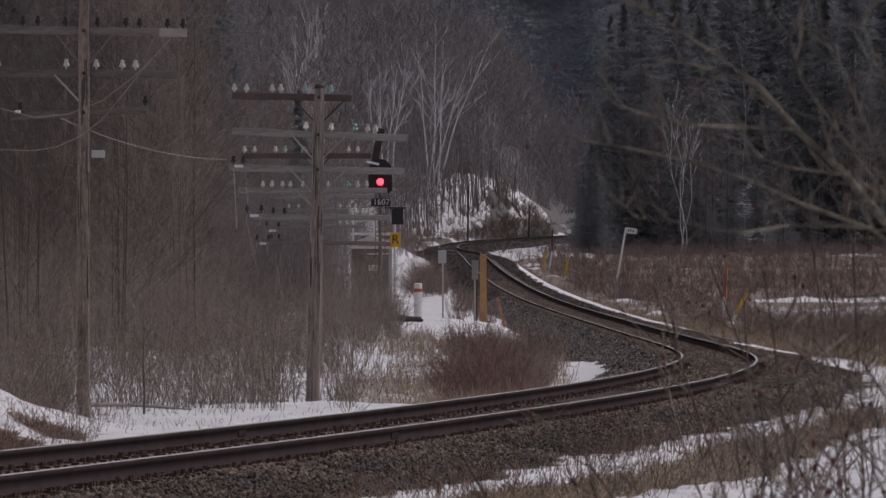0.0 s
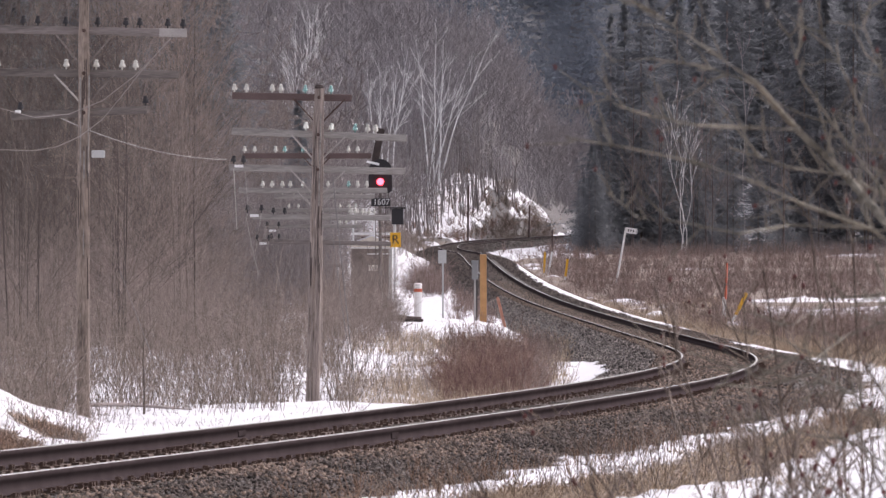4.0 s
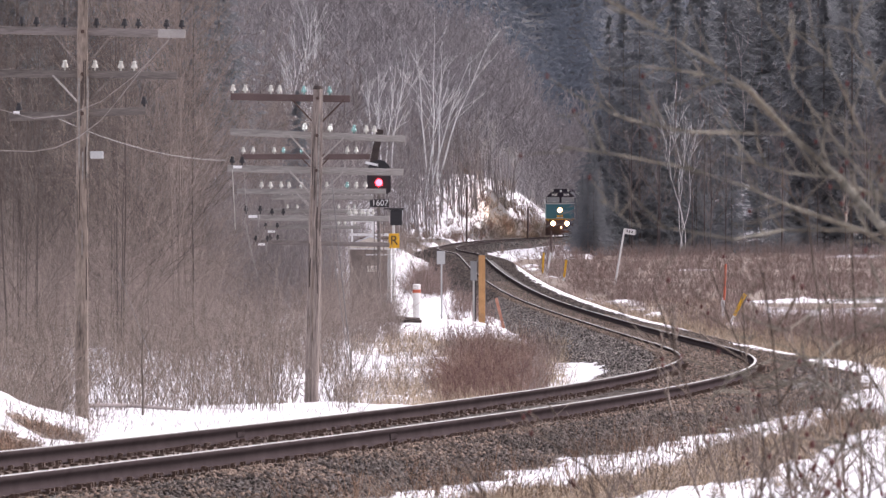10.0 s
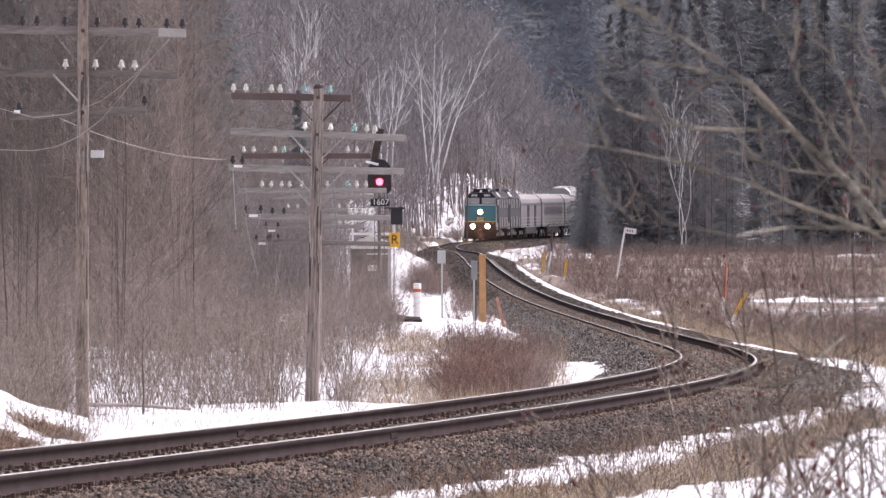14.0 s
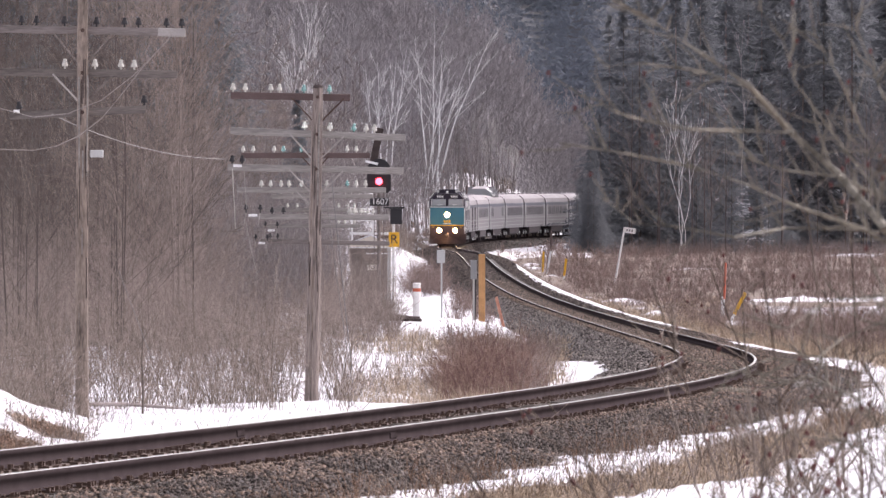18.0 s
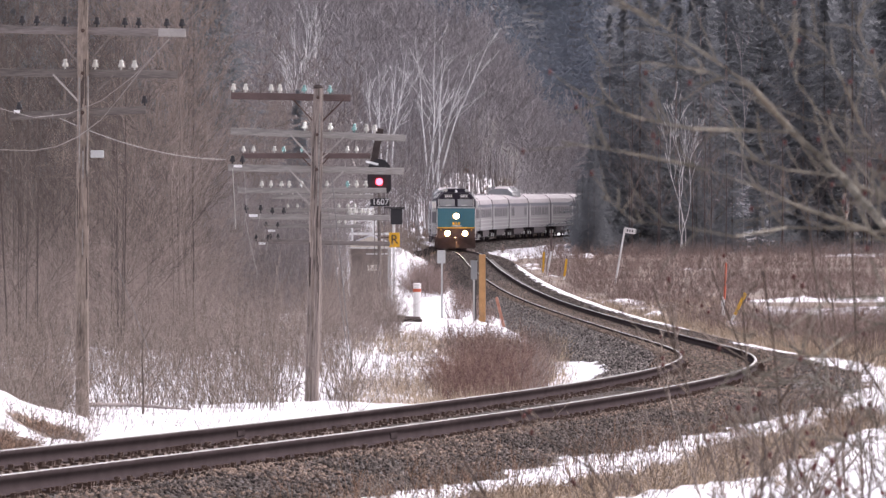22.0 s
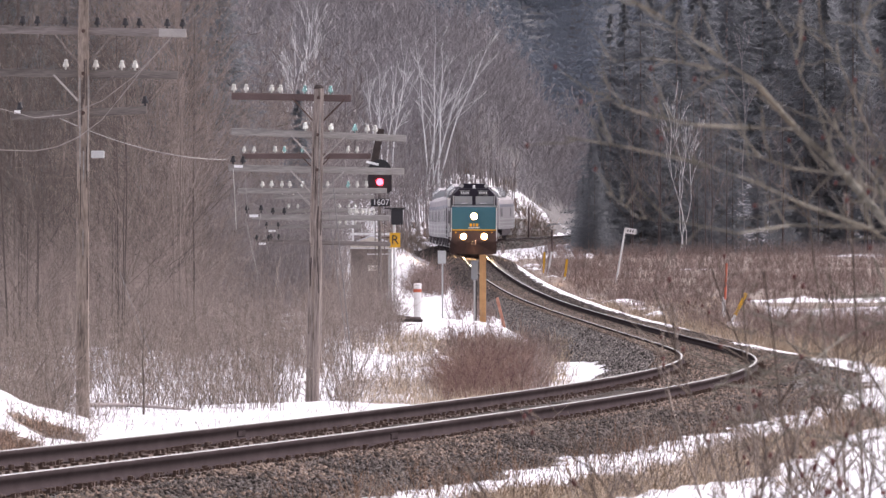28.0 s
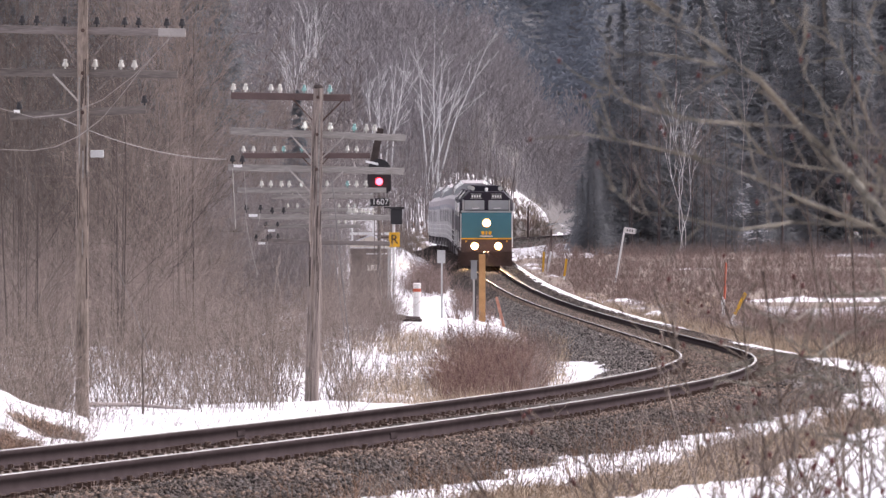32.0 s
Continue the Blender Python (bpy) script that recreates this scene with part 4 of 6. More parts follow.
part("gable_panel", extrude_outline([(-0.60, 2.765), (0.60, 2.765), (0.60, 2.88), (0.0, 3.09), (-0.60, 2.88)], 0.03, pose(0, -1.012, 0)), M_CREAM, shelter, "cream gable panel")
for k in range(6):
    part("siding_rib", box(0.03, 0.02, 2.55, pose(-0.6 + 0.24 * k, -0.91, 1.36)), M_SHELTER, shelter)
part("drip_rail", box(1.5, 0.08, 0.05, pose(0, -1.0, 2.73)), M_WHITE, shelter)
part("cable_box", box(0.26, 0.14, 0.34, pose(0.5, -0.98, 0.95), bevel=0.01), M_PALE, shelter, "pale cable box")
part("corner_post", box(0.07, 0.07, 2.76, pose(-0.70, -0.90, 1.38)), M_SHELTER, shelter)
part("corner_post", box(0.12, 0.09, 2.76, pose(0.66, -0.92, 1.38)), M_PALE, shelter, "pale corner post")
part("lintel", box(0.75, 0.06, 0.05, pose(0.22, -0.93, 2.52)), M_WHITE, shelter)
part("base_slab", box(1.7, 2.1, 0.2, pose(0, 0, 0.02)), M_PALE, shelter)
case = thing("equipment_frame", "white steel frame with a grey cabinet behind the shelter", "equipment frame", pose(-2.9, SY + 9, -0.9))
for at in (-0.38, 0.38):
    part("post", box(0.07, 0.06, 4.1, pose(at, 0, 2.05)), M_WHITE, case)
part("post", box(0.07, 0.06, 3.2, pose(1.0, 0, 1.6)), M_WHITE, case)
part("rail", box(0.86, 0.05, 0.08, pose(0.0, -0.058, 4.06)), M_WHITE, case)
part("rail", box(0.86, 0.05, 0.05, pose(0.0, -0.058, 3.66)), M_WHITE, case)
part("rail", box(1.50, 0.05, 0.09, pose(0.28, -0.058, 3.17)), M_WHITE, case)
part("strap", box(1.1, 0.04, 0.05, pose(0.45, -0.058, 3.04)), M_IRON, case, "rust-brown strap")
part("cabinet", box(1.2, 0.7, 1.6, pose(0.2, 0.42, 0.8), bevel=0.03), M_SHELTER, case)


def stand(name, label, category, x, y, z, group=""):
    return thing(name, label, category, pose(x, y, z), group)


vent = stand("vent_post", "thick white post with a red band", "marker post", -0.91, 402, -1.05)
part("post", lathe([(0.14, 0), (0.14, 1.42), (0.125, 1.46)], 14), M_WHITE, vent)
part("band", lathe([(0.145, 1.24), (0.145, 1.36)], 14), M_ORANGE, vent, "orange-red reflective band")
part("cap", lathe([(0.15, 1.46), (0.15, 1.53), (0.10, 1.56)], 14), M_WHITE, vent)

sign = stand("small_sign", "pale blank sign plate on a thin steel post", "sign", -0.02, 398, -1.0)
part("post", box(0.06, 0.05, 2.7, pose(0, 0, 1.3)), M_PALE, sign)
part("plate", box(0.29, 0.02, 0.46, pose(-0.02, -0.04, 2.46), bevel=0.006), M_PALE, sign)

tan = stand("timber_post", "new square tan timber post", "post", 1.41, 398, -1.05)
part("post", box(0.23, 0.23, 2.75, pose(0, 0, 1.22), bevel=0.015), M_TANPOST, tan)
tele = stand("trackside_box", "small grey trackside box on a stake", "equipment box", 1.12, 399, -1.05)
part("stake", box(0.07, 0.07, 2.3, pose(0, 0, 1.1)), M_PALE, tele)
part("case", box(0.22, 0.18, 0.64, pose(0, -0.04, 2.02), bevel=0.02), M_BOXGREY, tele)
part("lid", box(0.26, 0.22, 0.04, pose(0, -0.04, 2.36)), M_BOXGREY, tele)
part("conduit", tube([(0.06, -0.1, 0), (0.06, -0.1, 1.7)], [0.025, 0.025], 6), M_BLACK, tele)

stake = stand("leaning_stake", "faded orange-red marker stake leaning over", "marker post", 2.19, 399, -1.1)
part("stake", box(0.10, 0.04, 1.16, pose(-0.13, 0, 0.56, 0, -14, 0), bevel=0.01), M_STAKE, stake)


def marker_post(x, y, z, h, lean, upper, lower, label):
    p = stand("marker_post", label, "marker post", x, y, z, "marker posts beside the line")
    part("post", box(0.11, 0.05, h, pose(h / 2 * math.sin(radians(lean)), 0, h / 2 * math.cos(radians(lean)), 0, lean, 0), bevel=0.01), lower, p)
    part("sleeve", box(0.14, 0.07, h * 0.72, pose(h * 0.645 * math.sin(radians(lean)), -0.005, h * 0.645 * math.cos(radians(lean)), 0, lean, 0), bevel=0.01), upper, p, "bright yellow sleeve")
    return p


marker_post(12.3, 480, -1.62, 1.45, 27, M_YELLOW, M_WHITE, "yellow and white marker post leaning far over")
marker_post(7.95, 737, -1.25, 1.6, 7, M_YELLOW, M_WHITE, "yellow and white marker post, nearly upright")
marker_post(7.35, 790, -0.98, 1.7, 10, M_WHITE, M_WHITE, "white marker post, slightly leaning")
marker_post(7.15, 800, -0.95, 1.6, 3, M_YELLOW, M_YELLOW, "yellow marker post, upright")
op = stand("marker_post", "slim orange-red marker with a white foot", "marker post", 12.05, 482, -1.3, "marker posts beside the line")
part("post", box(0.16, 0.06, 0.85, pose(0, 0, 0.37), bevel=0.01), M_WHITE, op)
part("rod", tube([(0.06, 0, 0.7), (0.12, 0, 2.25)], [0.05, 0.045], 8), M_ORANGE, op, "orange-red rod")

board = stand("mile_board", "white board on a leaning pale post", "sign", 11.0, 720, -1.35)
part("post", tube([(0, 0, -0.3), (0.70, 0, 3.75)], [0.07, 0.06], 8), M_WHITE, board)
part("board", box(0.72, 0.05, 0.36, pose(1.02, -0.05, 3.56, 0, 8, 0), bevel=0.01), M_WHITE, board)
for k in range(3):
    part("bar", box(0.07, 0.02, 0.15, pose(0.86 + 0.16 * k, -0.085, 3.585 - 0.023 * k, 0, 8, 0)), M_LOCOGREY, board)
part("board_edge", box(0.08, 0.06, 0.28, pose(1.40, -0.06, 3.505, 0, 8, 0)), M_PALE, board)
for px, py, h in ((2.2, 1010, 5.2), (8.2, 1075, 3.2), (9.3, 960, 2.2)):
    t = stand("lineside_post", "thin dark wooden post on the snowy bank", "post", px, py, float(ground_z(px, py)) - 0.1)
    part("post", tube([(0, 0, 0), (0.03, 0, h)], [0.09, 0.07], 6), M_WOODDARK, t)

# ---- trees and brush ----


def grow(seed, h, n1, n2, n3, spread=0.35, low=0.25, r=0.08, thick=0.45, simple=False, tilts=(28, 62)):
    """A bare tree: trunk points, and sticks for its limbs and twigs."""
    q = np.random.RandomState(seed)
    k = 8
    wander = np.cumsum(q.normal(0, 0.02 * h / 8, (k + 1, 2)), 0)
    wander -= wander[0]
    trunk = np.concatenate([wander, np.linspace(0, h, k + 1)[:, None]], 1)

    def at(s):
        return np.stack([np.interp(s, np.linspace(0, 1, k + 1), trunk[:, c]) for c in range(3)], -1)

    P0, P1, R0, R1 = [], [], [], []

    def shoots(base, direction, length, rad, n, frac, keep):
        """n children for each stick of the last generation."""
        m = len(base)
        s = q.uniform(0.25, 1.0, (m, n))
        start = base[:, None] + direction[:, None] * (length[:, None] * s)[..., None]
        az = q.normal(0, 1, (m, n, 3))
        d = direction[:, None] + az * spread
        d[..., 2] += 0.25
        d /= np.linalg.norm(d, axis=-1, keepdims=True)
        ln = (length[:, None] * frac * q.uniform(0.6, 1.2, (m, n))) * (1.1 - 0.5 * s)
        rd = rad[:, None] * 0.5 * np.ones((m, n))
        return start.reshape(-1, 3), d.reshape(-1, 3), ln.ravel(), rd.ravel()

    s = np.sort(q.uniform(low, 0.99, n1))
    b = at(s)
    ang = q.uniform(0, math.tau, n1)
    tilt = np.radians(q.uniform(*tilts, n1))
    d = np.stack([np.sin(tilt) * np.cos(ang), np.sin(tilt) * np.sin(ang), np.cos(tilt)], -1)
    ln = h * (0.10 + 0.26 * (1 - s)) * q.uniform(0.7, 1.2, n1)
    rd = r * (1 - 0.85 * s) * thick + 0.003
    for n, frac in ((0, 0), (n2, 0.5), (n3, 0.55)):
        if n:
            b, d, ln, rd = shoots(b, d, ln, rd, n, frac, 1)
        rd = np.maximum(rd, 0.0035)
        if simple and n == n3:
            P0, P1, R0, R1 = P0 + [b], P1 + [b + d * ln[:, None]], R0 + [rd], R1 + [rd * 0.4]
            continue
        mid = b + d * (ln * 0.55)[:, None]
        bend = d + q.normal(0, 0.28, d.shape)
        bend[:, 2] += 0.15
        end = mid + bend * (ln * 0.45)[:, None]
        P0 += [b, mid]
        P1 += [mid, end]
        R0 += [rd, rd * 0.75]
        R1 += [rd * 0.75, rd * 0.35]
    return trunk, (np.concatenate(P0), np.concatenate(P1), np.concatenate(R0), np.concatenate(R1))


def trunk_mesh(trunk, r, material, name="trunk", sides=7):
    bm = tube([(p[0], p[1], p[2] if i else -0.4) for i, p in enumerate(trunk)], [r * (1 - 0.88 * i / (len(trunk) - 1)) for i in range(len(trunk))], sides)
    me = bpy.data.meshes.new(name)
    bm.to_mesh(me)
    bm.free()
    me.materials.append(material)
    return me


def tree_kind(seed, h, r, n1, n2, n3, bark, twig, label, category="tree", low=0.25, spread=0.35, thick=0.45):
    trunk, st = grow(seed, h, n1, n2, n3, spread, low, r, thick)
    v, f = sticks(*st)
    return trunk_mesh(trunk, r, bark), mesh_np("crown", v, f, twig), label, category


def plant(kind, x, y, turn, scale=1.0, group="", z=None, lean=0.0):
    tm, cm, label, category = kind
    t = thing("tree", label, category, group=group)
    t.matrix_basis = pose(x, y, float(ground_z(x, y)) - 0.05 if z is None else z, 0, lean, turn) @ Matrix.Scale(scale, 4)
    part("trunk", tm, None, t)
    part("crown", cm, None, t)
    return t


rw = random.Random(12)
WOODS = [tree_kind(100 + i, rw.uniform(9, 13), rw.uniform(0.016, 0.028), 22, 6, 5, M_TWIG, M_TWIG, "slender bare grey hardwood in a thicket", low=0.10, spread=0.5, thick=0.22) for i in range(8)]
DIM_WOODS = [tree_kind(140 + i, rw.uniform(9, 13), rw.uniform(0.013, 0.022), 22, 6, 5, M_DEEPTWIG, M_DEEPTWIG, "slender bare hardwood, coloured for shade deep in the woods", low=0.10, spread=0.5, thick=0.22) for i in range(5)]
LEFT_WOOD = "bare trees behind the telegraph line"
placed = 0
while placed < 215:
    y = 246 + 480 * rw.random() ** 1.2
    half = 784 * y / 19872
    x = rw.uniform(-half * 1.12, -half * 0.27)
    xc = float(np.interp(y, TY, TX))
    behind = 425 if x > -half * 0.56 else 246
    if x > xc - 8.5 or y < behind or (abs(x + 2.4) < 3.2 and 380 < y < 425):
        continue
    # shade-coloured trees take over towards the far left
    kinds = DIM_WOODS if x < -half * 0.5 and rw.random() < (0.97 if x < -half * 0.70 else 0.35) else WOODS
    size = rw.uniform(0.75, 1.3)
    if x > -half * 0.56:
        size = min(size, (2.6 + 0.0125 * y * rw.uniform(0.7, 1.25) - float(ground_z(x, y))) / 11.5)
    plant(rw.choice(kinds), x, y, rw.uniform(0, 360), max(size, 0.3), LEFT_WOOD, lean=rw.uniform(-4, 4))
    placed += 1


def brush(name, label, category, xs, ys, heights, stems, material, seed, r=0.006, flare=0.35, forks=2, bend=0.22):
    """Clumps of upright stems with side shoots, in one mesh."""
    q = np.random.RandomState(seed)
    n = len(xs)
    b = np.stack([xs, ys, surface_z(xs, ys) - 0.04], -1)
    b = np.repeat(b, stems, 0) + np.concatenate([q.normal(0, 0.10, (n * stems, 2)), np.zeros((n * stems, 1))], 1)
    hh = np.repeat(heights, stems) * q.uniform(0.55, 1.1, n * stems)
    d = np.concatenate([q.normal(0, flare, (n * stems, 2)), np.ones((n * stems, 1))], 1)
    d /= np.linalg.norm(d, axis=1)[:, None]
    mid = b + d * (hh * 0.5)[:, None]
    d2 = d + q.normal(0, bend, d.shape)
    end = mid + d2 * (hh * 0.5)[:, None]
    P0, P1, R0, R1 = [b, mid], [mid, end], [np.full(len(b), r), np.full(len(b), r * 0.8)], [np.full(len(b), r * 0.8), np.full(len(b), r * 0.4)]
    for k in range(forks):
        s = q.uniform(0.2, 0.95, len(b))[:, None]
        st = mid + (end - mid) * s
        dd = d2 * 0.6 + q.normal(0, 0.6, d.shape)
        P0.append(st)
        P1.append(st + dd * (hh * q.uniform(0.12, 0.40, len(b)))[:, None])
        R0.append(np.full(len(b), r * 0.6))
        R1.append(np.full(len(b), r * 0.3))
    v, f = sticks(np.concatenate(P0), np.concatenate(P1), np.concatenate(R0), np.concatenate(R1))
    return tagged(new(name, mesh_np(name, v, f, material)), label, category, kind="stuff")


def spread_in(n, seed, y0, y1, lo, hi, power=1.0, offset=None):
    """Places between two sight lines (metres across at 1 km), y0 to y1 away."""
    q = np.random.RandomState(seed)
    y = y0 + (y1 - y0) * q.rand(n) ** power
    x = y * (lo + (hi - lo) * q.rand(n)) / 1000.0
    o = x - np.interp(y, TY, TX)
    if offset:
        k = (o > offset[0]) & (o < offset[1])
        x, y = x[k], y[k]
    return x, y


def open_snow(x, y):
    """Keeps the brush off the open snow of the marsh."""
    wave = 35 * vnoise(x, y / 6, 2.5, 44)
    keep = ~((y > 482 + wave) & (y < 600 + wave) & (x > 0.0272 * y)) | (np.random.RandomState(39).rand(len(x)) < 0.12)
    keep &= ~((y > 425) & (y < 482) & (np.abs(x - 0.0262 * y) < 0.55))
    return x[keep], y[keep]


q = np.random.RandomState(40)
x, y = spread_in(430, 41, 171, 275, -41, -8, 0.8, (-40, -4.2))
k = ~((y < 194) & (np.abs(x / y + 0.0116) < 0.0022)) & ~((y < 232) & (x / y > -0.0130) & (np.arange(len(x)) % 5 > 1)) & ~((y < 222) & (np.arange(len(x)) % 3 == 0))
x, y = x[k], y[k]
brush("thicket", "tangle of leafless grey saplings standing in snow", "brush", x, y, q.uniform(0.5, 2.0, len(x)), 4, M_SAPLING, 42, 0.006, 0.3, 5)
x, y = spread_in(440, 67, 240, 345, -24, -9, 1.0, (-40, -7.5))
brush("thicket", "low leafless grey brush around the pole bases", "brush", x, y, q.uniform(0.8, 2.3, len(x)), 2, M_TWIG, 68, 0.005, 0.4, 9)
x, y = spread_in(1400, 43, 268, 460, -41, -21, 0.9, (-60, -7.0))
brush("thicket", "dense tall leafless undergrowth below the trees", "brush", x, y, q.uniform(0.8, 4.2, len(x)), 2, M_TWIG, 44, 0.007, 0.42, 12)
x, y = spread_in(900, 65, 420, 640, -23, -8.5, 1.2, (-60, -9.0))
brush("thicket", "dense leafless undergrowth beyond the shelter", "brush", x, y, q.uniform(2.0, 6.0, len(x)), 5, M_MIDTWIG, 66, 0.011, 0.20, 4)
x, y = spread_in(420, 85, 172, 205, -39, -8, 1.0, (-9.5, -4.2))
k = ~((y < 194) & (np.abs(x / y + 0.0116) < 0.0022))
x, y = x[k], y[k]
brush("thicket", "low leafless saplings at the edge of the snow", "brush", x, y, q.uniform(0.3, 1.3, len(x)), 3, M_SAPLING, 86, 0.005, 0.35, 5)
# red bush and tan grass between the rails and the shelter
x, y = spread_in(175, 45, 203, 234, -0.1, 8.3, 1.0, (-9, -2.5))
dome = 1.0 - 0.55 * np.abs((1000 * x / y - 3.9) / 4.2) ** 2.2
brush("red_bush", "rounded leafless red-brown bush beside the track", "bush", x, y, q.uniform(0.35, 1.42, len(x)) * dome, 8, M_BUSH, 46, 0.0046, 0.42, 7)
x, y = spread_in(46, 117, 205, 240, 6.0, 9.0, 1.0, (-9, -2.5))
brush("tall_grass", "grey-green dead stalks beside the bush", "grass", x, y, q.uniform(0.3, 0.9, len(x)), 7, M_TWIG, 118, 0.0045, 0.35, 2)
x, y = spread_in(420, 47, 192, 232, -9, 7, 1.0, (-9, -2.4))
brush("tall_grass", "dry tan grass standing in the snow", "grass", x, y, q.uniform(0.2, 0.5, len(x)), 7, M_GRASS, 48, 0.004, 0.35, 0)
x, y = spread_in(64, 49, 474, 508, -3.3, 0.2)
dome = 1.0 - 0.55 * np.abs((1000 * x / y + 1.6) / 1.8) ** 2
brush("red_bush", "leafless reddish bush on a snowy bank", "bush", x, y, q.uniform(0.8, 1.75, len(x)) * dome, 15, M_REDTWIG, 50, 0.0075, 0.42, 5)
x, y = spread_in(150, 121, 880, 1012, -5.2, 0.3, 1.0, (-14, -2.9))
brush("thicket", "low brown leafless brush before the far curve", "brush", x, y, q.uniform(0.5, 1.3, len(x)), 10, M_SAPLING, 122, 0.014, 0.4, 4)
x, y = spread_in(90, 51, 400, 560, 1.0, 4.5, 1.0, (-12, -3.2))
brush("red_bush", "low leafless red brush along the ballast edge", "bush", x, y, q.uniform(0.4, 0.9, len(x)), 14, M_REDTWIG, 52, 0.007, 0.4, 3)
x, y = spread_in(420, 73, 215, 345, -4.6, 11, 1.0, (-12, -2.4))
brush("tall_grass", "dry tan grass and stalks in thawed ground", "grass", x, y, q.uniform(0.25, 0.6, len(x)), 9, M_GRASS, 74, 0.005, 0.4, 0)
x, y = spread_in(190, 75, 225, 350, 0.0, 10, 1.0, (-12, -3.0))
brush("red_bush", "low scattered red-brown brush beside the track", "bush", x, y, q.uniform(0.3, 0.8, len(x)), 10, M_REDTWIG, 76, 0.005, 0.4, 3)
x, y = spread_in(40, 95, 203, 234, -9, -0.8, 1.0, (-12, -3.2))
brush("thicket", "thin leafless stems in snow beside the bush", "brush", x, y, q.uniform(0.3, 0.95, len(x)), 4, M_TWIG, 96, 0.0045, 0.35, 4)
x, y = spread_in(40, 97, 236, 335, -8, -0.4, 1.0, (-14, -3.2))
brush("thicket", "thin leafless stems and stalks in thawing snow", "brush", x, y, q.uniform(0.3, 0.95, len(x)), 4, M_TWIG, 98, 0.0055, 0.35, 4)
# marsh
x, y = spread_in(3000, 53, 430, 1010, 9, 41, 0.8, (6.0, 60))
x, y = open_snow(x, y)
brush("marsh_brush", "low wine-red leafless marsh brush with snow between", "brush", x, y, q.uniform(0.5, 1.2, len(x)), 7, M_REDTWIG, 54, 0.012, 0.5, 2)
x, y = spread_in(2600, 55, 232, 560, 12, 41, 1.0, (3.2, 40))
x, y = open_snow(x, y)
brush("marsh_grass", "pale dead marsh grass", "grass", x, y, q.uniform(0.25, 0.7, len(x)), 9, M_GRASS, 56, 0.006, 0.5, 0)
x, y = spread_in(1500, 77, 260, 470, 14, 41, 1.0, (4.5, 40))
x, y = open_snow(x, y)
brush("marsh_brush", "brown leafless brush at the edge of the marsh", "brush", x, y, q.uniform(0.4, 1.1, len(x)), 7, M_REDTWIG, 78, 0.006, 0.45, 4)
x, y = spread_in(60, 57, 880, 1040, 4, 14, 1.0, (3.5, 10))
brush("marsh_brush", "low red brush on the far snow bank", "brush", x, y, q.uniform(0.4, 0.9, len(x)), 9, M_REDTWIG, 58, 0.012, 0.5, 2)
x, y = spread_in(800, 89, 430, 900, 1, 18, 0.8, (3.7, 10))
brush("marsh_brush", "low red-brown brush beside the snow strip", "brush", x, y, q.uniform(0.3, 0.75, len(x)), 8, M_REDTWIG, 90, 0.008, 0.5, 3)
# camera side of the rails
x, y = spread_in(1000, 59, 82, 285, -8, 42, 1.0, (2.9, 11))
brush("weeds", "dead brown weeds poking through snow patches", "weeds", x, y, q.uniform(0.12, 0.6, len(x)), 4, M_SAPLING, 60, 0.004, 0.5, 4)
x, y = spread_in(5200, 61, 82, 285, -8, 42, 1.0, (2.8, 11))
k = (snow_cover(x, y) < 0.42) | (q.rand(len(x)) < 0.06)
x, y = x[k], y[k]
brush("weeds", "tufts of dry tan grass in old snow", "grass", x, y, q.uniform(0.07, 0.24, len(x)), 13, M_GRASS, 62, 0.004, 0.9, 0)
x, y = spread_in(2200, 93, 82, 150, -8, 42, 1.0, (2.9, 8))
k = snow_cover(x, y) < 0.45
x, y = x[k], y[k]
brush("weeds", "matted tan grass and dead leaves on thawed earth", "grass", x, y, q.uniform(0.08, 0.26, len(x)), 14, M_GRASS, 94, 0.0045, 1.3, 0)
q = np.random.RandomState(63)
x, y = np.concatenate([q.normal(-5.75, 0.21, 1100), q.normal(-5.28, 0.18, 380)]), np.concatenate([q.normal(144.8, 1.1, 1100), q.normal(150.3, 0.42, 380)])
k = x < np.interp(y, TY, TX) - 2.6
brush("bank_grass", "matted dry grass on an earth bank", "grass", x[k], y[k], q.uniform(0.06, 0.20, k.sum()), 9, M_BANKGRASS, 64, 0.006, 1.9, 0)


log_me = bpy.data.meshes.new("fallen_branch")
lb = tube([(-5.45, 172, -0.16), (-4.9, 173, -0.17), (-4.35, 173.5, -0.22), (-3.9, 174, -0.26)], [0.035, 0.03, 0.024, 0.012], 7)
lb.to_mesh(log_me)
lb.free()
log_me.materials.append(M_BARK)
tagged(new("fallen_branch", log_me), "bare fallen branch lying on the snow", "branch")

x, y = spread_in(62, 81, 378, 397, -11.0, -4.5)
brush("thicket", "tall leafless stems before the shelter", "brush", x, y, q.uniform(1.0, 2.9, len(x)), 3, M_TWIG, 82, 0.009, 0.18, 6)
x, y = spread_in(230, 109, 312, 388, -11.5, -4.0)
brush("thicket", "low leafless stems on the slope below the shelter", "brush", x, y, q.uniform(0.6, 1.6, len(x)), 4, M_TWIG, 110, 0.007, 0.25, 5)
x, y = spread_in(110, 113, 288, 335, -8.0, -0.6)
brush("tall_grass", "dry tan grass below the shelter", "grass", x, y, q.uniform(0.2, 0.5, len(x)), 9, M_GRASS, 114, 0.006, 0.35, 0)
x, y = spread_in(130, 111, 160, 188, -40.5, -33.8)
brush("thicket", "tangled leafless saplings behind the earth bank", "brush", x, y, q.uniform(0.4, 1.5, len(x)), 4, M_SAPLING, 112, 0.006, 0.4, 5)
x, y = spread_in(190, 115, 143, 166, -40, -31)
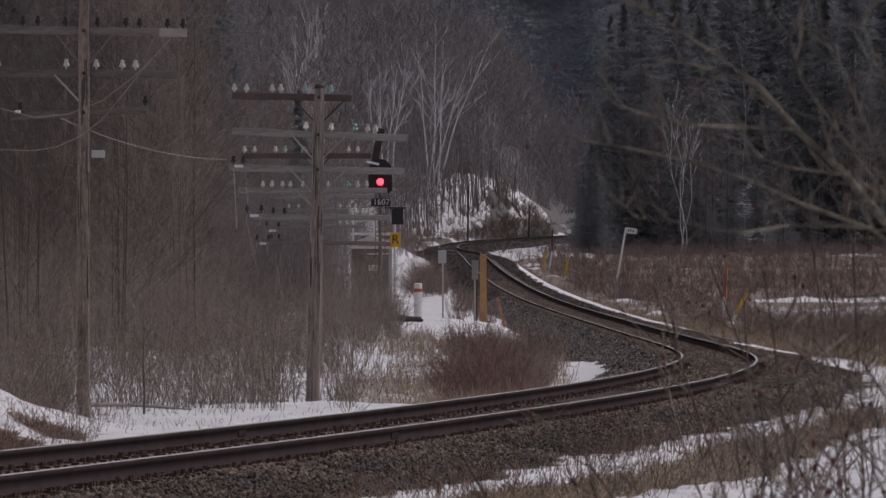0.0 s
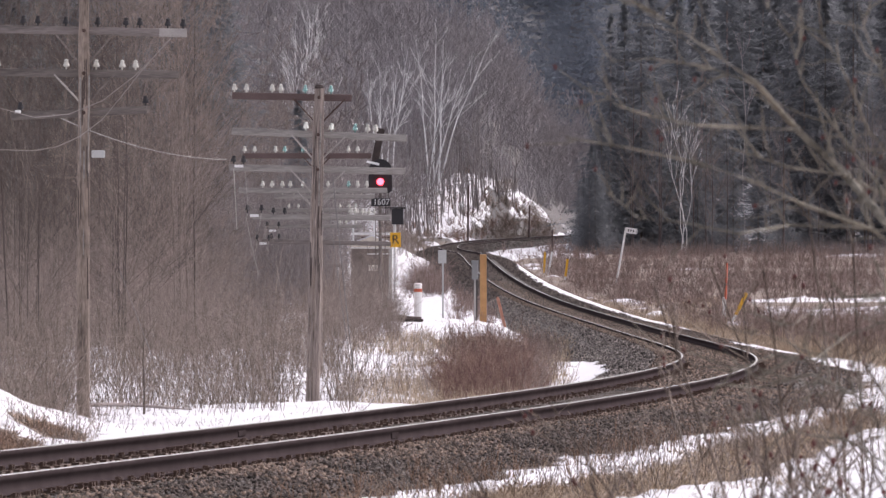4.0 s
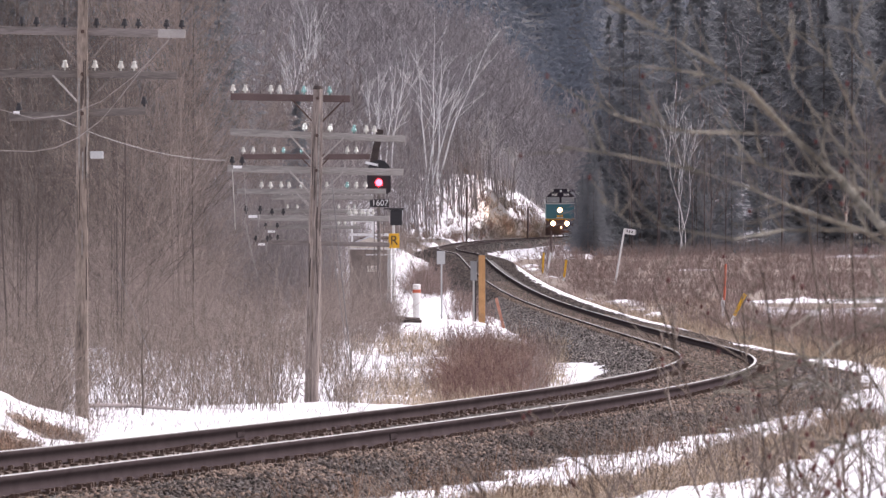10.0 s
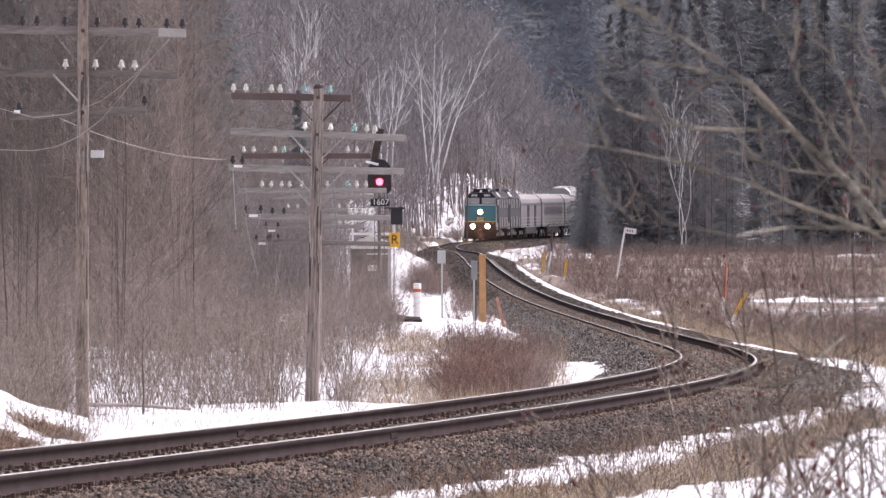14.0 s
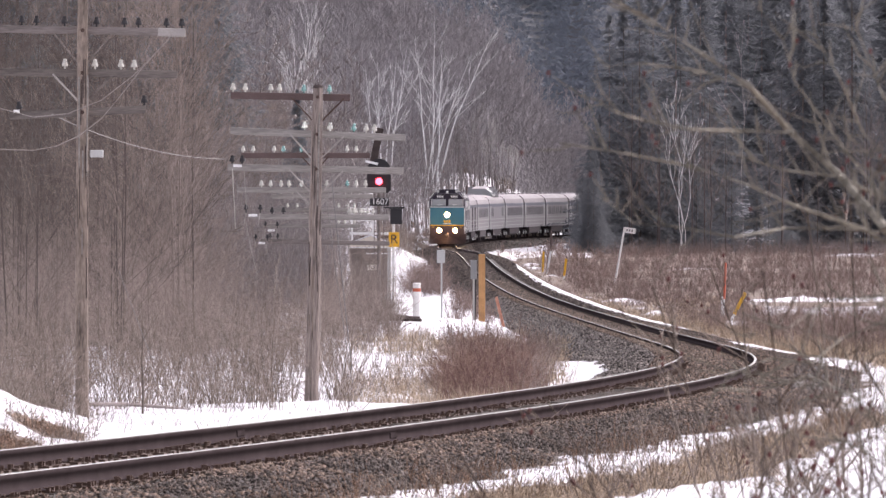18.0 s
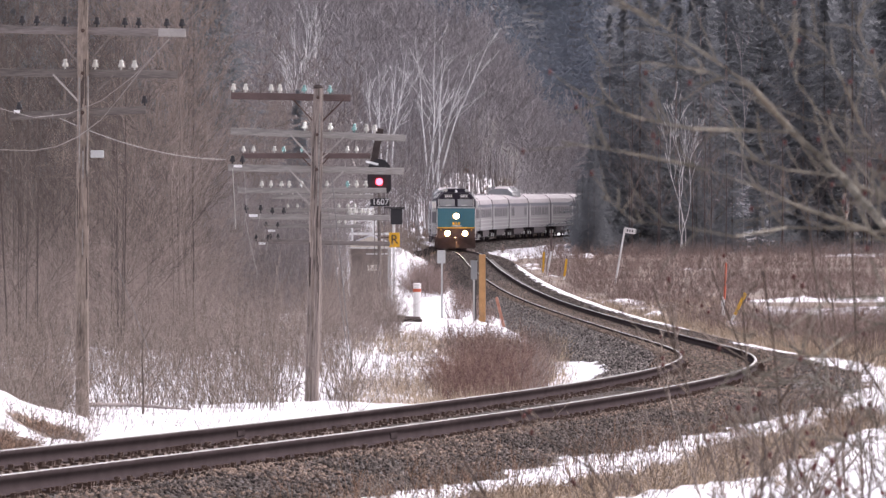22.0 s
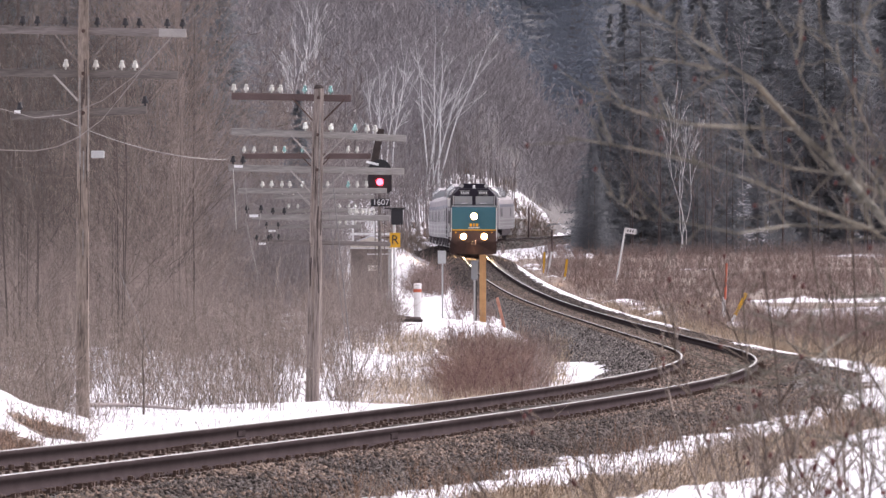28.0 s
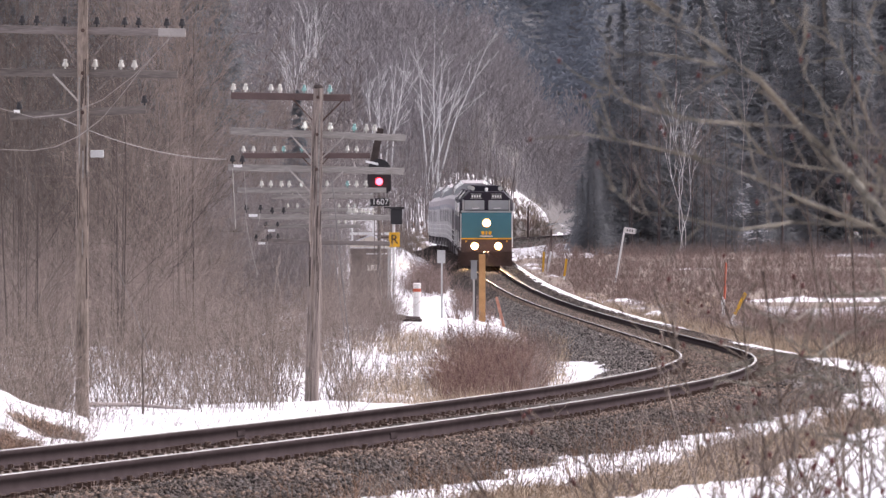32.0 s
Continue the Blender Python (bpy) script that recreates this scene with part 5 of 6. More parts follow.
brush("weeds", "thin dead stalks on the snowy bank", "weeds", x, y, q.uniform(0.12, 0.6, len(x)), 3, M_SAPLING, 116, 0.0035, 0.4, 3)
x, y = spread_in(900, 99, 255, 350, 12, 36, 1.0, (2.6, 6.0))
k = snow_cover(x, y) < 0.45
x, y = x[k], y[k]
brush("tall_grass", "short tan grass and stalks at the ballast edge", "grass", x, y, q.uniform(0.07, 0.22, len(x)), 10, M_GRASS, 100, 0.005, 0.8, 0)
x, y = spread_in(130, 123, 148, 172, -31, -6, 1.0, (-9, -2.5))
brush("weeds", "dead stalks poking through the snow beside the rail", "weeds", x, y, q.uniform(0.06, 0.24, len(x)), 3, M_SAPLING, 124, 0.0032, 0.45, 1)
# leaf litter, twigs and stalks blown over the ballast
x, y = spread_in(3200, 83, 82, 300, -42, 42, 1.0, (1.0, 3.0))
brush("litter", "dead stalks and twigs lying on the ballast", "litter", x, y, q.uniform(0.05, 0.16, len(x)), 2, M_DUFF, 84, 0.0045, 2.2, 0)
x, y = spread_in(5600, 119, 82, 122, -42, 30, 1.0, (0.95, 2.5))
k = vnoise(x, y / 14, 0.9, 48) > -0.1
x, y = x[k], y[k]
brush("litter", "brown leaf litter and stalks caught in the ballast", "litter", x, y, q.uniform(0.03, 0.10, len(x)), 4, M_DUFF, 120, 0.0055, 2.5, 0)
x, y = spread_in(2600, 101, 84, 150, -32, 42, 1.0, (2.5, 3.9))
k = vnoise(x, y / 12, 0.8, 47) > -0.2
x, y = x[k], y[k]
brush("weeds", "thin dead stalks standing along the snow bank", "weeds", x, y, q.uniform(0.08, 0.34, len(x)), 4, M_DUFF, 102, 0.0035, 0.28, 2)

# ---- spruces ----


def spruce_arrays(seed, h, spread, rows, per, tufts=10, size=0.22):
    """A ragged conifer crown: drooping boughs, each hung with small angular tufts."""
    q = np.random.RandomState(seed)
    n = rows * per
    level = np.repeat(q.uniform(0.55, 1.2, rows), per)
    s = np.repeat(np.linspace(0.005, 0.995, rows) ** 1.15, per) + q.normal(0, 0.008, n)
    ang = q.uniform(0, math.tau, n)
    ln = spread * np.clip(1 - s, 0, 1) ** 0.8 * q.uniform(0.45, 1.15, n) * level + 0.12
    V = []
    for k in range(tufts):
        t = q.uniform(0.15, 1.05, n)
        off = q.normal(0, 0.10, n) * (0.4 + ln * 0.5)
        c = np.stack([np.cos(ang) * ln * t - np.sin(ang) * off, np.sin(ang) * ln * t + np.cos(ang) * off, s * h - 0.34 * ln * t + 0.16 * ln * t * t + q.normal(0, 0.08, n)], -1)
        w = size * q.uniform(0.6, 1.4, n) * (0.45 + 0.55 * np.clip(1 - s, 0, 1))
        a1 = ang + q.normal(0, 0.7, n)
        d = np.stack([np.cos(a1), np.sin(a1), q.uniform(-0.75, 0.05, n)], -1) * w[:, None] * 1.85
        e = np.stack([-np.sin(a1), np.cos(a1), q.uniform(-0.4, 0.4, n)], -1) * w[:, None] * 0.37
        lift = np.stack([0 * w, 0 * w, w * 0.25], -1)
        V.append(np.stack([c - d * 0.4, c + e - lift, c + d, c - e - lift], 1))
    v = np.stack(V, 1).reshape(-1, 3)
    return v, np.arange(len(v)).reshape(-1, 4)


EDGE = [tree_kind(180 + i, 15, 0.07, 20, 6, 5, M_DARKSTEM, M_EDGETWIG, "bare grey hardwood standing before dark spruces", low=0.15) for i in range(3)]
SPRUCE = []
for i in range(4):
    h = 20.0 + 2 * i
    v, f = spruce_arrays(200 + i, h, 5.2 + 0.4 * i, 36, 16, 14, 0.265)
    SPRUCE.append((trunk_mesh(np.stack([np.zeros(5), np.zeros(5), np.linspace(0, h, 5)], -1), 0.15, M_BARK), mesh_np("crown", v, f, M_NEEDLE), "tall dark green spruce at the marsh edge", "tree"))
rp2 = random.Random(77)
SPOTS = [(11.5, 955, 0.25), (11.9, 950, 0.22), (12.0, 962, 0.34), (12.5, 958, 0.30), (12.8, 968, 0.48), (13.7, 972, 0.60), (14.6, 980, 0.80), (15.9, 985, 1.0), (17.2, 978, 0.9), (18.6, 990, 1.05), (20.5, 985, 1.0), (23.0, 1000, 1.1), (32.0, 996, 1.0), (34.0, 1000, 1.0), (36.5, 1000, 1.1), (39.5, 990, 1.05), (42.5, 1000, 1.1)]
for x, y, sc in SPOTS:
    plant(rp2.choice(SPRUCE), x, y, rp2.uniform(0, 360), sc, "spruces at the marsh edge")
for k, (x, y, sc) in enumerate(((12.05, 951, 0.27), (12.3, 947, 0.30), (12.55, 952, 0.33), (12.8, 948, 0.36), (13.1, 953, 0.42))):
    plant(SPRUCE[k % 4], x, y, 75 * k, sc, "spruces at the marsh edge")
for i in range(46):
    y = rp2.uniform(1010, 1130)
    x = rp2.uniform(17.5 + (y - 1000) * 0.11, 48)
    if 25.6 < x / y * 1000 < 28.6 and y < 1060:
        continue
    plant(rp2.choice(SPRUCE), x, y, rp2.uniform(0, 360), rp2.uniform(0.8, 1.25), "spruces at the marsh edge")
for i in range(14):
    x, y = rp2.uniform(15.5, 42), rp2.uniform(955, 985)
    if 25.6 < x / y * 1000 < 28.6 and i % 2:
        continue
    plant(rp2.choice(SPRUCE), x, y, rp2.uniform(0, 360), rp2.uniform(0.18, 0.42), "spruces at the marsh edge")

for i in range(26):
    x, y = rp2.uniform(15.5, 44), rp2.uniform(950, 990)
    if 25.6 < x / y * 1000 < 28.6 and i % 2:
        continue
    plant(rp2.choice(EDGE), x, y, rp2.uniform(0, 360), rp2.uniform(0.5, 1.1), "bare trees before the spruces")

plant(SPRUCE[1], -5.87, 455, 40, 0.40, "spruces at the marsh edge")
for i in range(16):
    y = rp2.uniform(540, 700)
    plant(rp2.choice(SPRUCE), rp2.uniform(-784 * y / 19872 * 1.05, -784 * y / 19872 * 0.5), y, rp2.uniform(0, 360), rp2.uniform(0.7, 1.1), "spruces deep in the woods")


def tile(name, label, arrays, places, material):
    """Many copies of light tree shapes joined into one far wood."""
    V, F = [], []
    base = 0
    for k, (x, y, z, turn, sc) in enumerate(places):
        v, f = arrays[k % len(arrays)]
        c, s = math.cos(turn), math.sin(turn)
        w = np.stack([v[:, 0] * c - v[:, 1] * s, v[:, 0] * s + v[:, 1] * c, v[:, 2]], -1) * sc + (x, y, z)
        V.append(w)
        F.append(f + base)
        base += len(v)
    return tagged(new(name, mesh_np(name, np.concatenate(V), np.concatenate(F), material)), label, "woods", kind="stuff")


def bare_light(seed, h):
    trunk, st = grow(seed, h, 12, 4, 3, 0.38, 0.15, 0.12, simple=True)
    a = [np.concatenate([trunk[:-1], st[0]]), np.concatenate([trunk[1:], st[1]]), np.concatenate([np.linspace(0.06, 0.03, 8), st[2] * 0.9 + 0.026]), np.concatenate([np.linspace(0.055, 0.02, 8), st[3] * 0.9 + 0.018])]
    return sticks(*a)


LIGHT = [bare_light(300 + i, 13 + i) for i in range(5)]
places = []
for i in range(900):
    y = 1085 + 300 * rp2.random()
    half = 784 * y / 19872
    x = rp2.uniform(-half * 0.75, 17.5)
    if x - np.interp(y, TY, TX) > -11.5 - 3 * rp2.random():
        continue
    places.append((x, y, float(ground_z(x, y)) - 0.1, rp2.uniform(0, 6.28), rp2.uniform(0.75, 1.1) * float(np.interp(x, [-12, 3, 12, 17], [1.05, 0.72, 0.74, 0.80]))))
# the twig colour already carries the haze of the distance
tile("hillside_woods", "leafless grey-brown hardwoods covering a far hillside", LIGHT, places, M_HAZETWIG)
places = []
for i in range(190):
    y = 620 + 440 * rp2.random()
    x = rp2.uniform(-784 * y / 19872 * 1.05, -784 * y / 19872 * 0.13 - 1.5)
    places.append((x, y, float(ground_z(x, y)) - 0.1, rp2.uniform(0, 6.28), max(0.3, min(rp2.uniform(0.5, 1.0), (2.6 + 0.0150 * y * rp2.uniform(0.8, 1.15) - float(ground_z(x, y))) / 15.0))))
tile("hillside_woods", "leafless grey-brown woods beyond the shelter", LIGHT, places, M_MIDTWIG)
CON = [spruce_arrays(400 + i, 15 + 2 * i, 4.0, 17, 6, 8, 0.32) for i in range(3)]
places = []
for i in range(560):
    y = 1480 + 800 * rp2.random()
    x = rp2.uniform(-0.005 * y, 0.030 * y)
    places.append((x, y, float(ground_z(x, y)) - 0.2, rp2.uniform(0, 6.28), rp2.uniform(0.7, 1.2)))
tile("conifer_hill", "conifers covering a distant hill, blued by painted haze", CON, places, M_FARNEEDLE)

x, y = spread_in(420, 103, 938, 972, 12.6, 42, 1.0, (6, 60))
brush("thicket", "dim leafless brush at the feet of the spruces", "brush", x, y, np.random.RandomState(104).uniform(0.5, 1.5, len(x)), 5, M_EDGETWIG, 105, 0.016, 0.45, 4)

# ---- birches ----


def birch(x, y, h, stems, seed, label, z=None, fan=0.16, aim=0.0, r=0.115, limbs=13, fine=0.9, bark=None, apart=0.0, crook=0.12):
    bark = bark or M_BIRCH
    t = thing("birch", label, "tree", pose(x, y, float(ground_z(x, y)) if z is None else z), "white birches")
    q = random.Random(seed)
    for k in range(stems):
        hh = h * q.uniform(0.72, 1.0)
        trunk, st = grow(seed * 10 + k, hh, limbs, 3, 2, 0.14, 0.40, 0.10, tilts=(12, 40))
        lean = aim + fan * (k / max(stems - 1, 1) - 0.5) * 2 + q.uniform(-0.03, 0.03)
        deep = q.uniform(-0.12, 0.12)
        bow = lambda p: p[:, 2] * (0.6 + 0.4 * p[:, 2] / hh)
        foot = (k - (stems - 1) / 2) * apart
        sway = q.uniform(0, 6.28)
        sh = lambda p: p + np.stack([bow(p) * lean + foot + crook * np.sin(0.8 * p[:, 2] + sway), bow(p) * deep, 0 * p[:, 2]], -1)
        stem = part("trunk", trunk_mesh(sh(trunk), r, bark, sides=6), None, t)
        v, f = sticks(sh(st[0]), sh(st[1]), st[2] * fine + 0.006, st[3] * fine + 0.004)
        part("spray", mesh_np("spray", v, f, bark), None, stem)["kind"] = "stuff"
    return t


birch(-5.7, 1080, 16.8, 4, 31, "clump of white birches against grey woods", fan=0.10, aim=0.03, r=0.09, apart=0.35, fine=0.65, limbs=10, crook=0.06)
birch(-0.9, 1079, 16.6, 3, 37, "upright white birches on the slope", fan=0.05, aim=0.0, r=0.095, apart=0.5, fine=0.65, limbs=9, crook=0.06)
birch(-1.2, 1078, 15.8, 3, 32, "spreading clump of white birches on the slope", fan=0.06, aim=0.29, r=0.105, apart=0.5, fine=0.7, limbs=10, crook=0.08)
birch(-10.9, 880, 20.5, 4, 33, "pale birches above the thicket", fan=0.07, r=0.06, fine=0.45, limbs=13, crook=0.08)
birch(20.6, 962, 14.0, 4, 34, "white birch before dark spruces", z=0.6, fan=0.13, r=0.036, limbs=8, fine=0.35, crook=0.28)
birch(26.4, 986, 21.0, 1, 35, "thin pale birch among spruces", fan=0.03, r=0.04, fine=0.4, bark=M_DIMBIRCH, limbs=9)
x, y = spread_in(2100, 79, 1085, 1290, -14, 12, 1.0, (-70, -9.0))
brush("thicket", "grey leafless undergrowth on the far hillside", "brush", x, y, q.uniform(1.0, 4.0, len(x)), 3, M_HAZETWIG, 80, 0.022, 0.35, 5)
x, y = spread_in(320, 87, 1035, 1100, -6, 8.5, 1.0, (-40, -3.5))
k = (x > 0.8) | (q.rand(len(x)) < 0.3)
x, y = x[k], y[k]
brush("thicket", "grey leafless brush on the bank beyond the curve", "brush", x, y, q.uniform(0.4, 1.3, len(x)), 5, M_SAPLING, 88, 0.018, 0.4, 5)
x, y = spread_in(150, 91, 1060, 1140, 4.8, 9.6, 1.0, (-12, -2.2))
brush("thicket", "brown leafless brush at the foot of the bank", "brush", x, y, q.uniform(0.6, 1.6, len(x)), 12, M_SAPLING, 92, 0.016, 0.5, 4)
x, y = spread_in(84, 107, 1030, 1125, -4.5, 9.5, 1.0, (-12, -3.4))
brush("thicket", "dark reddish brush in clumps on the snowy bank", "brush", x, y, q.uniform(0.6, 1.5, len(x)), 16, M_BUSH, 108, 0.018, 0.6, 3)
x, y = spread_in(80, 125, 1072, 1128, 3.6, 8.0, 1.0, (-9.0, -4.0))
brush("thicket", "dull brown leafless brush covering the bank", "brush", x, y, q.uniform(0.4, 1.1, len(x)), 14, M_SAPLING, 126, 0.015, 0.6, 4)
# young trees on the bank beyond the curve
x, y = spread_in(820, 69, 1036, 1128, -6, 6.4, 1.0, (-34, -6.4))
brush("saplings", "thin grey young trees on a snowy bank", "saplings", x, y, q.uniform(2.0, 6.5, len(x)), 1, M_MIDTWIG, 70, 0.05, 0.07, 3, 0.07)
x, y = spread_in(90, 69, 1050, 1125, 7.0, 11.0, 1.0, (-30, -7.5))
brush("saplings", "thin dark young trees along the ridge", "saplings", x, y, q.uniform(1.5, 4.0, len(x)), 1, M_EDGETWIG, 71, 0.035, 0.07, 3, 0.07)
x, y = spread_in(300, 71, 700, 1060, -8, 2.5, 0.8, (-30, -3.6))
brush("thicket", "leafless grey brush on the snowy slope", "brush", x, y, q.uniform(0.6, 2.2, len(x)), 4, M_TWIG, 72, 0.014, 0.35, 4)

birch(-10.6, 520, 6.5, 1, 36, "single thin pale stem in the woods", fan=0.0, r=0.03, limbs=4)
# ---- twigs close to the camera ----
LIMB_Y = 30.0


def limb(parent, pts, r, seed, twigs):
    """A crooked limb with short side twigs and buds."""
    q = random.Random(seed)
    bm = tube(pts, [r * (1 - 0.72 * i / (len(pts) - 1)) for i in range(len(pts))], 7)
    ob = part("limb", bm, M_LIMB, parent)
    for k in range(twigs):
        s = q.uniform(0.12, 1.0) * (len(pts) - 1)
        i = min(int(s), len(pts) - 2)
        p = Vector(pts[i]).lerp(Vector(pts[i + 1]), s - i)
        d = (Vector(pts[i + 1]) - Vector(pts[i])).normalized()
        side = 1 if q.random() < 0.6 else -1
        d = Matrix.Rotation(side * radians(q.uniform(25, 60)), 3, "Y") @ d
        d.y = q.uniform(-0.3, 0.3)
        ln = q.uniform(0.05, 0.22)
        line = [p]
        for j in range(3):
            p = p + d * ln / 3
            line.append(p)
            d = (d + Vector((q.uniform(-0.3, 0.3), 0, q.uniform(-0.2, 0.35)))).normalized()
        part("twig", tube(line, [0.0036, 0.003, 0.0024, 0.0012], 4), M_LIMB, ob)
        if q.random() < 0.2:
            bud = bmesh.new()
            bmesh.ops.create_icosphere(bud, subdivisions=1, radius=0.0055, matrix=Matrix.Translation(p) @ Matrix.Diagonal((1, 1, 1.6, 1)))
            part("bud", bud, M_BUD, ob, "dark red winter bud")
    return ob


PIVOT = (1.469, LIMB_Y, 2.068)
alder = thing("foreground_tree", "leafless lichened branches close by, out of focus", "tree", pose(*PIVOT))


def rel(*pts):
    return [(x - PIVOT[0], dy, z - PIVOT[2]) for x, dy, z in pts]


limb(alder, rel((1.469, -0.16, 2.068), (1.292, 0.03, 2.446), (1.184, -0.08, 2.597), (1.066, 0.06, 2.740), (0.948, 0.08, 2.850), (0.824, -0.26, 2.974), (0.704, -0.29, 3.057), (0.568, 0.20, 3.163), (0.417, -0.14, 3.238)), 0.0145, 1, 26)
limb(alder, rel((0.948, -0.16, 2.850), (0.824, 0.30, 2.860), (0.673, -0.02, 2.863), (0.553, 0.20, 2.890), (0.466, -0.01, 2.914), (0.417, 0.08, 2.952)), 0.0065, 2, 12)
limb(alder, rel((1.469, -0.21, 2.355), (1.292, 0.08, 2.597), (1.184, 0.22, 2.680), (1.066, 0.01, 2.733), (0.930, 0.14, 2.751), (0.764, 0.10, 2.805)), 0.0075, 3, 12)
limb(alder, rel((1.469, -0.26, 2.219), (1.292, 0.15, 2.491), (1.141, 0.05, 2.589), (0.960, -0.12, 2.650), (0.824, -0.28, 2.710), (0.688, 0.22, 2.763), (0.492, -0.02, 2.802), (0.326, 0.13, 2.831)), 0.0085, 4, 16)
limb(alder, rel((1.469, 0.23, 2.567), (1.232, 0.13, 2.748), (1.141, 0.25, 2.854), (1.073, -0.06, 2.989), (1.013, 0.18, 3.118), (0.990, -0.03, 3.246)), 0.0055, 5, 14)
limb(alder, rel((1.141, 0.26, 2.589), (0.930, 0.23, 2.597), (0.779, -0.24, 2.574), (0.628, -0.22, 2.604), (0.515, -0.17, 2.615), (0.447, 0.28, 2.680), (0.429, -0.04, 2.763)), 0.0042, 6, 10)
limb(alder, rel((1.383, 0.08, 2.748), (1.184, -0.12, 2.944), (1.126, 0.00, 3.110), (1.081, -0.07, 3.261)), 0.005, 7, 12)
limb(alder, rel((0.824, -0.09, 2.974), (0.704, 0.05, 3.020), (0.553, 0.05, 3.042), (0.447, 0.24, 3.035)), 0.005, 8, 8)
limb(alder, rel((1.184, 0.11, 2.680), (1.081, 0.26, 2.823), (0.960, 0.21, 2.989), (0.930, 0.29, 3.110), (0.824, 0.10, 3.231)), 0.004, 9, 12)
limb(alder, rel((1.469, -0.20, 2.144), (1.292, 0.22, 2.280), (1.184, 0.28, 2.337), (1.081, 0.24, 2.298), (0.990, 0.04, 2.235), (0.885, 0.13, 2.247), (0.764, -0.17, 2.212)), 0.0060, 11, 22)
limb(alder, rel((1.469, 0.20, 1.963), (1.292, 0.04, 2.008), (1.184, -0.13, 2.046), (1.096, -0.26, 2.144), (0.990, 0.21, 2.197), (0.854, 0.29, 2.159), (0.719, -0.25, 2.174)), 0.0060, 12, 24)
limb(alder, rel((1.469, 0.18, 1.842), (1.322, -0.05, 1.902), (1.202, -0.21, 1.948), (1.081, -0.12, 2.023), (0.960, 0.16, 2.038), (0.824, 0.22, 2.091)), 0.0050, 13, 20)
limb(alder, rel((1.469, -0.27, 2.235), (1.292, 0.07, 2.355), (1.172, -0.27, 2.416), (1.036, 0.13, 2.401), (0.930, -0.10, 2.333), (0.809, 0.23, 2.310)), 0.0045, 14, 18)
limb(alder, rel((1.469, 0.29, 2.068), (1.458, 0.00, 1.314), (1.451, 0.30, 0.181)), 0.05, 10, 2)


def near_shrub(x, y, h, seed, stems, label):
    """A leafless shrub close to the camera."""
    t = thing("foreground_shrub", label, "shrub", pose(x, y, float(ground_z(x, y)) - 0.1), "shrubs close to the camera")
    q = np.random.RandomState(seed)
    for k in range(stems):
        trunk, st = grow(seed * 50 + k, h * q.uniform(0.6, 1.0), 6, 2, 2, 0.3, 0.3, 0.010)
        a, lean = q.uniform(0, 6.28), q.uniform(0.1, 0.7)
        sh = lambda p: p + np.stack([p[:, 2] * lean * math.cos(a), p[:, 2] * lean * math.sin(a), 0 * p[:, 2]], -1)
        tt = sh(trunk)
        v, f = sticks(np.concatenate([tt[:-1], sh(st[0])]), np.concatenate([tt[1:], sh(st[1])]), np.concatenate([np.linspace(0.007, 0.004, 8), np.clip(st[2] * 0.8, 0.0022, 0.005)]), np.concatenate([np.linspace(0.0066, 0.003, 8), np.clip(st[3] * 0.8, 0.0014, 0.004)]))
        stem_ob = part("stem", mesh_np("stem", v, f, M_SAPLING), None, t)
        tips = sh(st[1])
        for j in q.randint(0, len(tips), 5):
            bud = bmesh.new()
            bmesh.ops.create_icosphere(bud, subdivisions=1, radius=0.0075, matrix=Matrix.Translation(Vector(tips[j])) @ Matrix.Diagonal((1, 1, 1.5, 1)))
            part("bud", bud, M_BUD, stem_ob, "dark red winter bud")
    return t


for i, (x, y, h) in enumerate(((1.15, 46, 1.75), (1.55, 44, 2.1), (1.8, 52, 2.2), (1.35, 56, 1.6), (2.2, 58, 2.3), (1.9, 64, 1.9), (2.6, 70, 2.2), (1.0, 60, 1.25), (0.86, 33, 1.5), (1.02, 31, 1.65), (1.2, 36, 1.6), (1.22, 30, 1.7))):
    near_shrub(0.74 * x, 0.74 * y, h + 0.05, 500 + i, 3, "thin leafless shrub blurred by nearness")

# ---- the train ----


def prism(outline, y0, y1, bm=None, taper=None):
    """A body whose cross-section outline of (x, z) runs from y0 to y1."""
    bm = bm or bmesh.new()
    a = [bm.verts.new((x, y0, z)) for x, z in outline]
    b = [bm.verts.new((x, y1, z)) for x, z in (taper or outline)]
    n = len(a)
    bm.faces.new(a)
    bm.faces.new(b[::-1])
    for i in range(n):
        bm.faces.new((a[(i + 1) % n], a[i], b[i], b[(i + 1) % n]))
    bmesh.ops.recalc_face_normals(bm, faces=bm.faces[:])
    return bm


def wheel_mesh():
    me = bpy.data.meshes.new("wheel")
    b = lathe([(0.10, -0.07), (0.46, -0.07), (0.50, -0.05), (0.50, 0.05), (0.46, 0.07), (0.10, 0.07)], 18, pose(0, 0, 0, 0, 90, 0))
    b.to_mesh(me)
    b.free()
    me.materials.append(M_SKIRT)
    return me


WHEEL = wheel_mesh()


def bogie(parent, y, gap):
    fr = part("bogie", box(2.3, gap + 1.4, 0.28, pose(0, y, 0.62), bevel=0.04), M_SKIRT, parent, "dark bogie frame")
    for s in (-1, 1):
        box_bm = box(0.22, gap + 1.0, 0.42, pose(s * 1.12, y, 0.58), bevel=0.05)
        part("side_frame", box_bm, M_SKIRT, fr)
        for dy in (-gap / 2, gap / 2):
            part("wheel", WHEEL, None, fr, m=pose(s * 0.75, y + dy, 0.50))
            part("axle_box", box(0.12, 0.3, 0.3, pose(s * 1.26, y + dy, 0.52), bevel=0.04), M_PALE, fr)


LEN_L = 14.9


